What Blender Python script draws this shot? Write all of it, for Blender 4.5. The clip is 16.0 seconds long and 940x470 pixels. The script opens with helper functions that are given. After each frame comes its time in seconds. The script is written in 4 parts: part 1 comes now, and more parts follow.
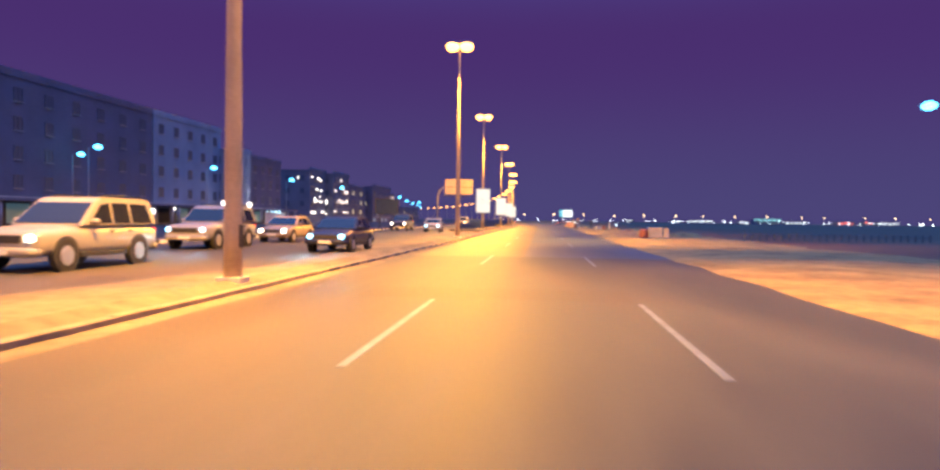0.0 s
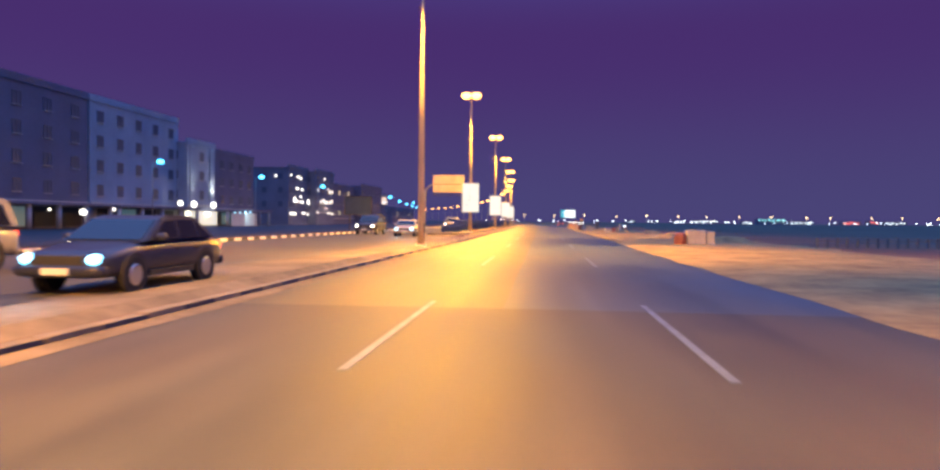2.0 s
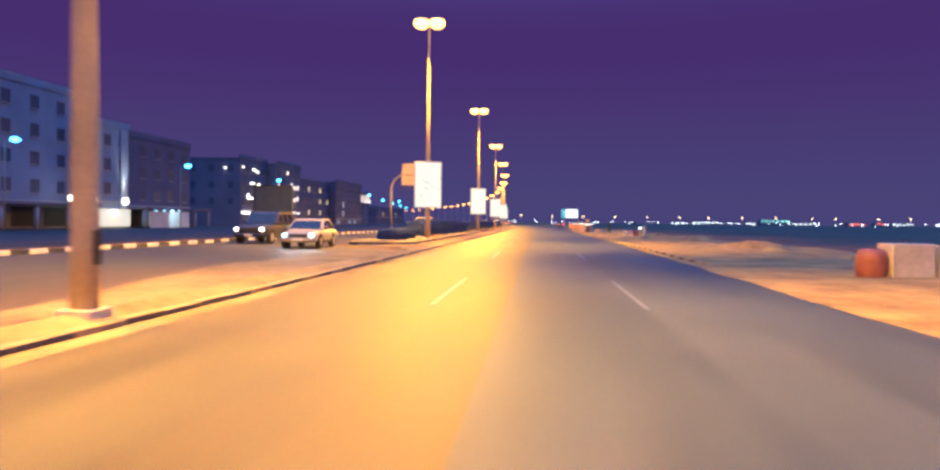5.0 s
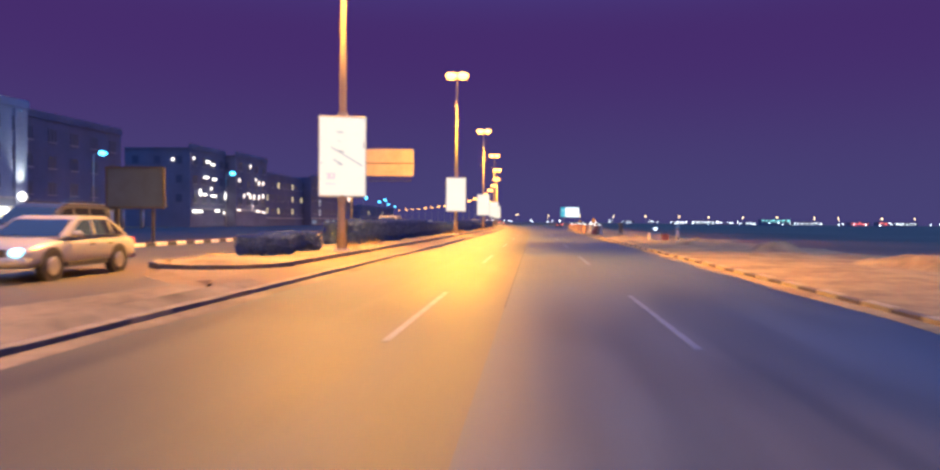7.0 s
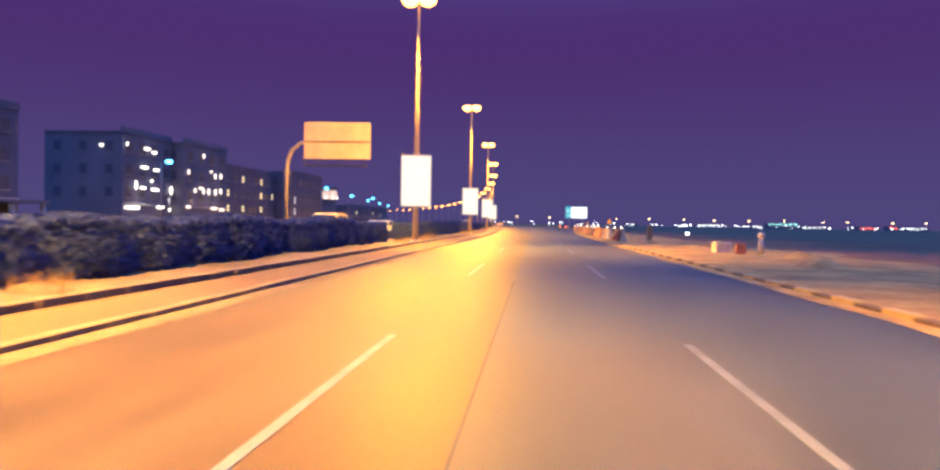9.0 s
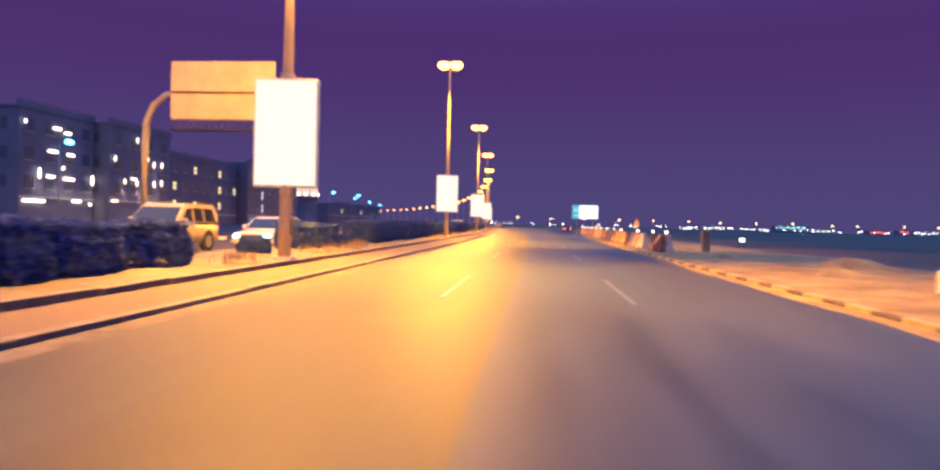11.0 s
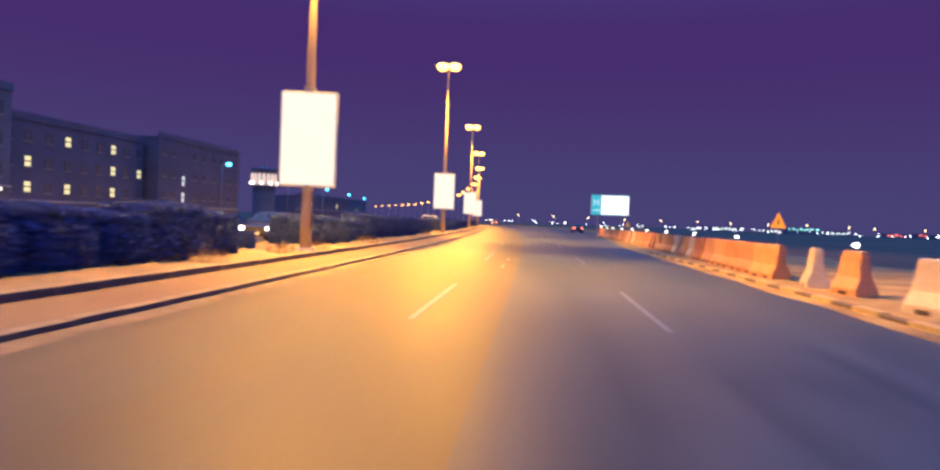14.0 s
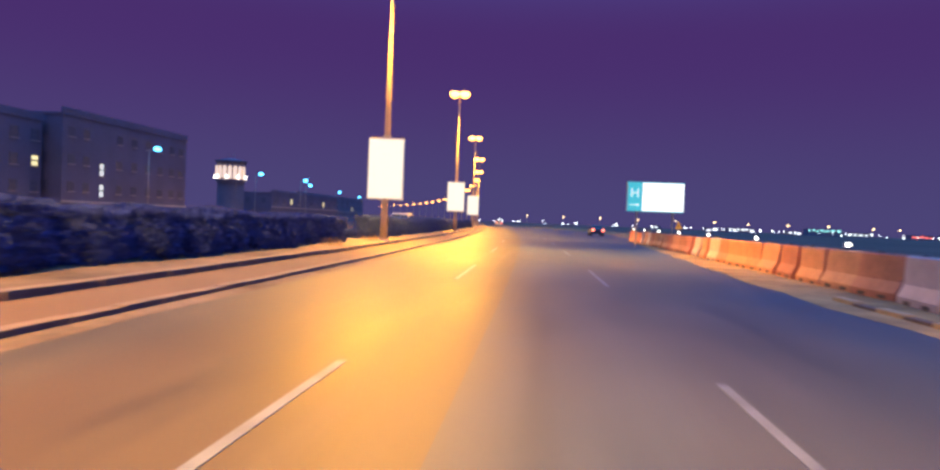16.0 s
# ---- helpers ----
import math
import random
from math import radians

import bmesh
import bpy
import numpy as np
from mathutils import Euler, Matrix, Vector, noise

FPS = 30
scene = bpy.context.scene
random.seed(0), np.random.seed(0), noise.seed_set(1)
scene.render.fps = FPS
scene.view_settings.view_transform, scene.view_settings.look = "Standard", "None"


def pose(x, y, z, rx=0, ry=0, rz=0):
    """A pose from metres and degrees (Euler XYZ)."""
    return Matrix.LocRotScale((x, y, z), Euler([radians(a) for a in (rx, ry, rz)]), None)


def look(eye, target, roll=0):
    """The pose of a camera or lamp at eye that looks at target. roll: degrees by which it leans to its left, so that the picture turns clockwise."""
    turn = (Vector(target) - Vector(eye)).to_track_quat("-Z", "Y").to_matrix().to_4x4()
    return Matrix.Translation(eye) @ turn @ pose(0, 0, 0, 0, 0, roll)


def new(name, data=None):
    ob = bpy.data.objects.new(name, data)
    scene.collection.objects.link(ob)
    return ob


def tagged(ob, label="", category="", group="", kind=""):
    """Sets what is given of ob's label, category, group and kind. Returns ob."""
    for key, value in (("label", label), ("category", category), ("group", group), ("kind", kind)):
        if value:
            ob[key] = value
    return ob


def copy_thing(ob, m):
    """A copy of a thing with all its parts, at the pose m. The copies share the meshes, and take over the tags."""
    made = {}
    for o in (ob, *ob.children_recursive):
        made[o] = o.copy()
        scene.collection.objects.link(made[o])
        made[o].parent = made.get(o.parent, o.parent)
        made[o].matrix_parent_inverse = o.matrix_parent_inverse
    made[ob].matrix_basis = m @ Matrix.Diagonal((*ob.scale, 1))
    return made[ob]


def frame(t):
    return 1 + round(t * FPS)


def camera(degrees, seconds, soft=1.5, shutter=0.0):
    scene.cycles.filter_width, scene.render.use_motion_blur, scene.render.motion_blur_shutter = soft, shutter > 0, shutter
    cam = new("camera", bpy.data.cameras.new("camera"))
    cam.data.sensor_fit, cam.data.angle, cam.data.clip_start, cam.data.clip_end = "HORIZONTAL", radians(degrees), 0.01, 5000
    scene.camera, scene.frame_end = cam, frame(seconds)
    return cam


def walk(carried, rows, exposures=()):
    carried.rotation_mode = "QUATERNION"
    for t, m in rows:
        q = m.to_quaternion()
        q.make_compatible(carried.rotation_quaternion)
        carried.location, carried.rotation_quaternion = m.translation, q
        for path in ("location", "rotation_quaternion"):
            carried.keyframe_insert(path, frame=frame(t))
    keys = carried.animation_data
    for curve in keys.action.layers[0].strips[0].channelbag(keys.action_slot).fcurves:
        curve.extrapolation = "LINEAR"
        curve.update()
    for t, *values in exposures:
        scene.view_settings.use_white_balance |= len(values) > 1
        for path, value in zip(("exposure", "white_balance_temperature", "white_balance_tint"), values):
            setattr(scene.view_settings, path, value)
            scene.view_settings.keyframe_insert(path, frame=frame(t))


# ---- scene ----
# Night drive along a dual carriageway: metres, +y ahead along the road, z up.
EYE = 1.41
ROWS = [
    (0.0, 0.000, 0.00, 5.82, -1.28, -0.77),
    (0.5, -0.008, 3.71, 5.93, -1.66, -0.71),
    (1.0, -0.014, 7.56, 5.88, -1.40, -0.63),
    (1.5, -0.019, 11.47, 5.89, -1.20, -0.60),
    (2.0, -0.024, 15.40, 5.83, -1.18, -0.56),
    (2.5, -0.033, 19.36, 5.77, -1.51, -0.54),
    (3.0, -0.049, 23.47, 5.72, -1.97, -0.45),
    (3.5, -0.062, 27.70, 5.81, -1.24, -0.41),
    (4.0, -0.060, 32.05, 5.64, -1.13, -0.59),
    (6.5, -0.163, 54.90, 5.49, -1.09, -0.59),
    (7.0, -0.144, 59.79, 5.28, -1.13, -0.57),
    (7.5, -0.133, 64.78, 5.32, -1.20, -0.77),
    (8.0, -0.134, 69.84, 5.40, -1.15, -0.76),
    (8.5, -0.133, 75.00, 5.44, -1.11, -0.80),
    (9.0, -0.134, 80.25, 5.34, -1.04, -1.04),
    (11.5, -0.140, 106.29, 5.43, -0.99, -1.53),
    (12.0, -0.147, 111.84, 5.45, -1.12, -1.52),
    (12.5, -0.155, 117.47, 5.47, -1.24, -1.61),
    (13.0, -0.157, 123.21, 5.53, -1.14, -1.90),
    (13.5, -0.153, 129.02, 5.47, -1.15, -2.06),
    (14.0, -0.155, 134.92, 5.52, -1.21, -2.23),
    (14.5, -0.160, 140.89, 5.64, -1.14, -2.30),
    (15.0, -0.153, 146.87, 5.81, -1.07, -2.27),
    (15.5, -0.138, 152.85, 6.04, -1.17, -2.35),
    (16.0, -0.119, 158.85, 6.31, -1.20, -2.32),
]
cam = camera(68.0, 16.0, soft=2.7, shutter=0.5)
# The film camera's own exposure and warmth rise a little under each street lamp: seconds, stops, kelvin, tint.
EXPOSURES = [(0.0, 0.24, 6750, 8), (0.6, 0.28, 6900, 8), (1.5, 0.24, 6800, 6), (2.5, 0.18, 6500, 4), (4.0, 0.18, 6450, 3), (6.5, 0.16, 6450, 6), (7.5, 0.08, 6500, 5), (8.5, 0.28, 6750, 10), (9.2, 0.30, 7000, 11), (11.5, 0.28, 7200, 13), (12.0, 0.28, 7200, 13), (12.5, 0.30, 7000, 10), (13.5, 0.18, 6650, 6), (14.0, 0.12, 6600, 5), (14.5, 0.14, 6700, 6), (15.2, 0.28, 6900, 7), (16.0, 0.22, 6850, 7)]
walk(cam, [(t, pose(x, y, EYE, 90 + pitch, roll, yaw)) for t, x, y, yaw, pitch, roll in ROWS], EXPOSURES)


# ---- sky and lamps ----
def night_sky_and_fill():
    world = bpy.data.worlds.new("night_sky_and_fill")
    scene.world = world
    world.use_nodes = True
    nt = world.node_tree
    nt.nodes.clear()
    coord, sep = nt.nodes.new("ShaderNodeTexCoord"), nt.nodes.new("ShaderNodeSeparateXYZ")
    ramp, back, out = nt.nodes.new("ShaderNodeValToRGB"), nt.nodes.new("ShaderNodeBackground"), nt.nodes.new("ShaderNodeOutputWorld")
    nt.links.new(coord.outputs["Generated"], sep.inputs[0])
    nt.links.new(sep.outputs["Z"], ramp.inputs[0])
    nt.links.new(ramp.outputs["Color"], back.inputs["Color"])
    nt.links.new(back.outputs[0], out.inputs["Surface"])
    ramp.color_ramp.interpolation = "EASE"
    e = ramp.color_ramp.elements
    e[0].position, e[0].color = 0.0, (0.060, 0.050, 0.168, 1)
    # Bright blue overhead, above the view, is added to fill the road.
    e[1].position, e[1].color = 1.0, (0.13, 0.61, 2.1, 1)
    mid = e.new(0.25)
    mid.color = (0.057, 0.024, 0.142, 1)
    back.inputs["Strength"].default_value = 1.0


night_sky_and_fill()
SODIUM, COLD = (1.0, 0.425, 0.036), (0.26, 0.60, 1.0)


def lamp(name, kind, place, power, colour, radius=0.3, aim=None, angle=160, blend=0.6):
    data = bpy.data.lights.new(name, kind)
    data.energy, data.color, data.shadow_soft_size = power, colour, radius
    if kind == "SPOT":
        data.spot_size, data.spot_blend = radians(angle), blend
    ob = new(name, data)
    ob.matrix_world = look(place, aim or (place[0], place[1] + 0.001, 0))
    return ob


def bend(y):
    """How far the road has swung to the left at y."""
    return -0.000283 * max(0.0, y - 140) ** 2


def heading(y):
    """The road's turn at y, in degrees."""
    return math.degrees(math.atan(0.000566 * max(0.0, y - 140)))


# Median lamp posts: (x, y, ground height).
POSTS = [(-6.1, -23.0, 0.2), (-5.95, 13.0, 0.2), (-5.92, 49.4, 0.2), (-7.05, 84.4, 0.35), (-6.85, 119.1, 0.35), (-7.2, 155.7, 0.35), (-7.8, 191.3, 0.35)]
POSTS += [(-7.0 + bend(y), y, 0.3) for y in range(227, 950, 36)]
HEAD = 13.5
for px, py, pz in POSTS[:12]:
    for along in (-1, 1):
        lamp("sodium_light", "SPOT", (px - 0.62, py + along * 0.3, HEAD - 0.6), 30000, SODIUM, 0.12, aim=(px - 4.5, py + along * 15, 0), angle=98, blend=0.95)
    lamp("sodium_light", "SPOT", (px + 0.62, py, HEAD - 0.6), 56000, SODIUM, 0.12, aim=(px + 8.0, py, 0), angle=100, blend=1.0)
    lamp("sodium_light", "SPOT", (px - 0.62, py, HEAD - 0.6), 30000, SODIUM, 0.12, aim=(px - 8.0, py, 0), angle=112, blend=0.8)
SERVICE_LAMPS = [(-50.2, 73), (-58.5, 82), (-52, 104.3), (-51.4, 136.8), (-51, 171), (-51.1, 243.2), (-58, 292), (-56, 312), (-64, 338), (-69.7, 383), (-76, 430)]
for px, py in SERVICE_LAMPS[:8]:
    lamp("service_light", "SPOT", (px + 1.1, py, 8.9), 14000, COLD, 0.2, angle=165)
VERGE_LAMPS = [(25.2, 46.5)]
for px, py in VERGE_LAMPS:
    lamp("verge_light", "SPOT", (px - 1.1, py, 8.9), 3000, COLD, 0.2, angle=170)


# ---- materials ----
def mat(name, colour, rough=0.8, metal=0.0, vary=0.25, scale=3.0, fine=40.0, bump=0.0, stretch=(1, 1, 1), emit=None, power=0.0, rand=0.0, island=False, dark=None):
    """A surface whose colour varies at two scales; dark: the stain colour."""
    m = bpy.data.materials.new(name)
    m.use_nodes = True
    nt = m.node_tree
    b = nt.nodes["Principled BSDF"]
    b.inputs["Roughness"].default_value, b.inputs["Metallic"].default_value = rough, metal
    b.inputs["Base Color"].default_value = (*colour, 1)
    if vary or rand:
        coord, mapping = nt.nodes.new("ShaderNodeTexCoord"), nt.nodes.new("ShaderNodeMapping")
        mapping.inputs["Scale"].default_value = stretch
        nt.links.new(coord.outputs["Object"], mapping.inputs[0])
        big, small = nt.nodes.new("ShaderNodeTexNoise"), nt.nodes.new("ShaderNodeTexNoise")
        for n, s, det in ((big, 1 / scale, 5), (small, fine, 3)):
            n.inputs["Scale"].default_value, n.inputs["Detail"].default_value = s, det
            nt.links.new(mapping.outputs[0], n.inputs["Vector"])
        add = nt.nodes.new("ShaderNodeMath")
        add.operation = "MULTIPLY_ADD"
        nt.links.new(small.outputs["Fac"], add.inputs[0])
        add.inputs[1].default_value = 0.45
        nt.links.new(big.outputs["Fac"], add.inputs[2])
        last = add.outputs[0]
        if rand:
            info = nt.nodes.new("ShaderNodeNewGeometry" if island else "ShaderNodeObjectInfo")
            more = nt.nodes.new("ShaderNodeMath")
            more.operation = "MULTIPLY_ADD"
            nt.links.new(info.outputs["Random Per Island" if island else "Random"], more.inputs[0])
            more.inputs[1].default_value = rand
            nt.links.new(last, more.inputs[2])
            last = more.outputs[0]
        ramp = nt.nodes.new("ShaderNodeValToRGB")
        e = ramp.color_ramp.elements
        lo = dark or tuple(max(0, v * (1 - vary)) for v in colour)
        hi = tuple(min(1, v * (1 + vary)) for v in colour)
        e[0].position, e[0].color = 0.45, (*lo, 1)
        e[1].position, e[1].color = 1.0 + rand * 0.6, (*hi, 1)
        nt.links.new(last, ramp.inputs[0])
        nt.links.new(ramp.outputs[0], b.inputs["Base Color"])
        if bump:
            bm = nt.nodes.new("ShaderNodeBump")
            bm.inputs["Strength"].default_value, bm.inputs["Distance"].default_value = bump, 0.02
            nt.links.new(small.outputs["Fac"], bm.inputs["Height"])
            nt.links.new(bm.outputs[0], b.inputs["Normal"])
    if emit:
        b.inputs["Emission Color"].default_value, b.inputs["Emission Strength"].default_value = (*emit, 1), power
    return m



def asphalt(name, low, high, rough):
    """Asphalt with tyre-polished streaks along y, blotches and grain."""
    m = bpy.data.materials.new(name)
    m.use_nodes = True
    nt = m.node_tree
    b = nt.nodes["Principled BSDF"]
    coord = nt.nodes.new("ShaderNodeTexCoord")

    def layer(scale, stretch, detail):
        mapping, n = nt.nodes.new("ShaderNodeMapping"), nt.nodes.new("ShaderNodeTexNoise")
        mapping.inputs["Scale"].default_value = stretch
        n.inputs["Scale"].default_value, n.inputs["Detail"].default_value = scale, detail
        nt.links.new(coord.outputs["Object"], mapping.inputs[0])
        nt.links.new(mapping.outputs[0], n.inputs["Vector"])
        return n.outputs["Fac"]

    def mix(a, ka, c, kc):
        m1, m2 = nt.nodes.new("ShaderNodeMath"), nt.nodes.new("ShaderNodeMath")
        m1.operation, m2.operation = "MULTIPLY", "MULTIPLY_ADD"
        nt.links.new(a, m1.inputs[0])
        m1.inputs[1].default_value = ka
        nt.links.new(c, m2.inputs[0])
        m2.inputs[1].default_value = kc
        nt.links.new(m1.outputs[0], m2.inputs[2])
        return m2.outputs[0]

    streak, blotch, grain = layer(2.6, (1, 0.02, 1), 5), layer(0.30, (1, 0.35, 1), 7), layer(28, (1, 1, 1), 3)
    mottle = layer(1.3, (1, 0.3, 1), 6)
    both = mix(mix(mix(streak, 0.4, blotch, 0.6), 0.62, mottle, 0.22), 1.0, grain, 0.16)
    ramp, shine = nt.nodes.new("ShaderNodeValToRGB"), nt.nodes.new("ShaderNodeMapRange")
    e = ramp.color_ramp.elements
    e[0].position, e[0].color, e[1].position, e[1].color = 0.37, (*low, 1), 0.63, (*high, 1)
    nt.links.new(both, ramp.inputs[0])
    tint, patchy = nt.nodes.new("ShaderNodeMix"), nt.nodes.new("ShaderNodeMapRange")
    tint.data_type, tint.blend_type = "RGBA", "MULTIPLY"
    patchy.inputs["From Min"].default_value, patchy.inputs["From Max"].default_value = 0.46, 0.66
    nt.links.new(layer(0.16, (1, 0.28, 1), 4), patchy.inputs["Value"])
    nt.links.new(patchy.outputs[0], tint.inputs["Factor"])
    nt.links.new(ramp.outputs[0], tint.inputs["A"])
    tint.inputs["B"].default_value = (1.35, 0.98, 0.76, 1)
    nt.links.new(tint.outputs["Result"], b.inputs["Base Color"])
    shine.inputs["From Min"].default_value, shine.inputs["From Max"].default_value = 0.35, 0.65
    shine.inputs["To Min"].default_value, shine.inputs["To Max"].default_value = rough - 0.08, rough + 0.12
    nt.links.new(both, shine.inputs["Value"])
    nt.links.new(shine.outputs[0], b.inputs["Roughness"])
    b.inputs["Specular IOR Level"].default_value = 0.27
    bump = nt.nodes.new("ShaderNodeBump")
    bump.inputs["Strength"].default_value, bump.inputs["Distance"].default_value = 0.12, 0.01
    nt.links.new(grain, bump.inputs["Height"])
    nt.links.new(bump.outputs[0], b.inputs["Normal"])
    return m


# Lamp orange and sky blue are partly mixed into these first two asphalts.
ASPHALT = asphalt("asphalt", (0.026, 0.040, 0.058), (0.074, 0.100, 0.134), 0.54)
ASPHALT_WARM = asphalt("brownish_asphalt", (0.036, 0.035, 0.030), (0.104, 0.100, 0.074), 0.54)
ASPHALT_OLD = asphalt("worn_asphalt", (0.028, 0.030, 0.034), (0.078, 0.080, 0.078), 0.60)
PATCH = asphalt("asphalt_patch", (0.017, 0.018, 0.024), (0.046, 0.048, 0.058), 0.62)
BAND = asphalt("asphalt_band", (0.026, 0.026, 0.028), (0.076, 0.074, 0.068), 0.6)
PAINT = mat("road_paint", (0.12, 0.155, 0.205), 0.6, vary=0.35, scale=0.6, fine=30, bump=0.2)
YELLOW_PAINT = mat("yellow_road_paint", (0.25, 0.20, 0.11), 0.6, vary=0.3, scale=0.6, fine=30, bump=0.2)
SAND = mat("sand", (0.165, 0.128, 0.082), 0.95, vary=0.55, scale=2.5, fine=3.5, bump=0.8)
VERGE_SAND = mat("verge_sand", (0.29, 0.20, 0.075), 0.95, vary=0.5, scale=1.6, fine=3.5, bump=0.8, dark=(0.13, 0.08, 0.034))
SAND_FAR = mat("packed_sand", (0.17, 0.080, 0.046), 0.95, vary=0.4, scale=22, fine=1.4, bump=0.4)
KERB = mat("kerb_concrete", (0.18, 0.145, 0.10), 0.85, vary=0.3, scale=0.7, fine=18, bump=0.4, rand=0.3)
KERB_DARK = mat("kerb_black_paint", (0.028, 0.034, 0.06), 0.7, vary=0.4, scale=0.5, fine=18, bump=0.3)
KERB_BROWN = mat("kerb_worn_paint", (0.11, 0.075, 0.05), 0.8, vary=0.4, scale=0.5, fine=18, bump=0.3)
KERB_PALE = mat("kerb_yellow_paint", (0.38, 0.28, 0.13), 0.7, vary=0.3, scale=0.5, fine=18, bump=0.3)
KERB_WHITE = mat("kerb_white_paint", (0.7, 0.68, 0.62), 0.7, vary=0.25, scale=0.5, fine=18, bump=0.3)
PAVING = mat("paving", (0.148, 0.099, 0.055), 0.9, vary=0.22, scale=3, fine=12, bump=0.4, rand=0.25)
STEEL = mat("galvanised_steel", (0.36, 0.335, 0.31), 0.55, 0.1, vary=0.2, scale=1.5, fine=14)
POLE_STEEL = mat("weathered_pole_steel", (0.34, 0.27, 0.22), 0.7, 0.0, vary=0.25, scale=1.5, fine=14)
DARK_STEEL = mat("dark_steel", (0.06, 0.06, 0.065), 0.5, 0.6, vary=0.2)
LAMP_GLOW = mat("sodium_lens", (0.9, 0.7, 0.4), 0.4, vary=0, emit=(1.0, 0.42, 0.07), power=10)
COLD_GLOW = mat("cold_lens", (0.8, 0.9, 1.0), 0.4, vary=0, emit=(0.07, 0.56, 1.0), power=8)
BOX_GLOW = mat("lightbox_panel", (0.12, 0.12, 0.11), 0.5, vary=0, emit=(1.0, 0.97, 0.87), power=0.88)
BOX_MARK = mat("lightbox_print", (0.30, 0.31, 0.36), 0.5, vary=0, emit=(0.36, 0.37, 0.45), power=0.5)
BOX_PINK = mat("lightbox_pink_print", (0.6, 0.45, 0.48), 0.5, vary=0, emit=(0.85, 0.45, 0.52), power=0.7)
WHITE_METAL = mat("white_metal", (0.6, 0.6, 0.58), 0.5, vary=0.15)
LEAF = mat("hedge_leaf", (0.040, 0.072, 0.25), 0.95, vary=0.2, scale=0.5, fine=8, rand=0.2, island=True)
STRAW = mat("dry_straw", (0.20, 0.14, 0.08), 0.9, vary=0.4, scale=0.4, fine=9)
TWIG = mat("hedge_twig", (0.03, 0.025, 0.022), 0.9, vary=0.3)
LEAF.node_tree.nodes["Principled BSDF"].inputs["Specular IOR Level"].default_value = 0.1
ORANGE = mat("orange_plastic", (0.34, 0.16, 0.095), 0.55, vary=0.35, scale=0.6, fine=9, rand=0.35, bump=0.15)
RED = mat("red_plastic", (0.28, 0.10, 0.07), 0.55, vary=0.35, scale=0.6, fine=9, rand=0.35, bump=0.15)
CREAM = mat("white_plastic", (0.38, 0.34, 0.32), 0.5, vary=0.2, scale=0.6, fine=9, rand=0.3, bump=0.15)
CONCRETE = mat("pale_concrete", (0.55, 0.50, 0.42), 0.85, vary=0.25, scale=0.8, fine=10, bump=0.4)


# ---- mesh helpers ----
def mesh_of(bm, name, material, smooth=False):
    me = bpy.data.meshes.new(name)
    bm.to_mesh(me)
    bm.free()
    for m in material if isinstance(material, (list, tuple)) else (material,):
        me.materials.append(m)
    if smooth:
        for p in me.polygons:
            p.use_smooth = True
    return me


def part(name, bm, material, parent=None, label="", smooth=False):
    """Links a bmesh as one mesh object, under a thing or a part."""
    ob = new(name, mesh_of(bm, name, material, smooth))
    ob.parent = parent
    if label:
        ob["label"] = label
    return ob


def thing(name, label, category, group="", m=None):
    ob = new(name)
    ob.empty_display_size = 0.2
    tagged(ob, label, category, group)
    if m is not None:
        ob.matrix_world = m
    return ob


def box(x0, x1, y0, y1, z0, z1, bevel=0.0, bm=None):
    bm = bm or bmesh.new()
    v = [bm.verts.new(p) for p in ((x0, y0, z0), (x1, y0, z0), (x1, y1, z0), (x0, y1, z0), (x0, y0, z1), (x1, y0, z1), (x1, y1, z1), (x0, y1, z1))]
    fs = [bm.faces.new([v[i] for i in f]) for f in ((3, 2, 1, 0), (4, 5, 6, 7), (0, 1, 5, 4), (1, 2, 6, 5), (2, 3, 7, 6), (3, 0, 4, 7))]
    if bevel:
        bmesh.ops.bevel(bm, geom=list({e for f in fs for e in f.edges}), offset=bevel, segments=2, affect="EDGES", profile=0.6)
    return bm


def tube(points, radii, sides=10, bm=None, caps=True):
    """A tapered tube through points."""
    bm = bm or bmesh.new()
    rings = []
    for i, p in enumerate(points):
        a, b = Vector(points[max(0, i - 1)]), Vector(points[min(len(points) - 1, i + 1)])
        q = (b - a).to_track_quat("Z", "Y")
        r = radii[i] if isinstance(radii, (list, tuple)) else radii
        rings.append([bm.verts.new(Vector(p) + q @ Vector((r * math.cos(2 * math.pi * k / sides), r * math.sin(2 * math.pi * k / sides), 0))) for k in range(sides)])
    for lo, hi in zip(rings, rings[1:]):
        for k in range(sides):
            bm.faces.new((lo[k], lo[(k + 1) % sides], hi[(k + 1) % sides], hi[k]))
    if caps:
        bm.faces.new(rings[0][::-1])
        bm.faces.new(rings[-1])
    return bm


def ball(centre, r, squash=1.0, bm=None, seg=12, rings=7):
    bm = bm or bmesh.new()
    bmesh.ops.create_uvsphere(bm, u_segments=seg, v_segments=rings, radius=r, matrix=Matrix.Translation(centre) @ Matrix.Diagonal((1, 1, squash, 1)))
    return bm


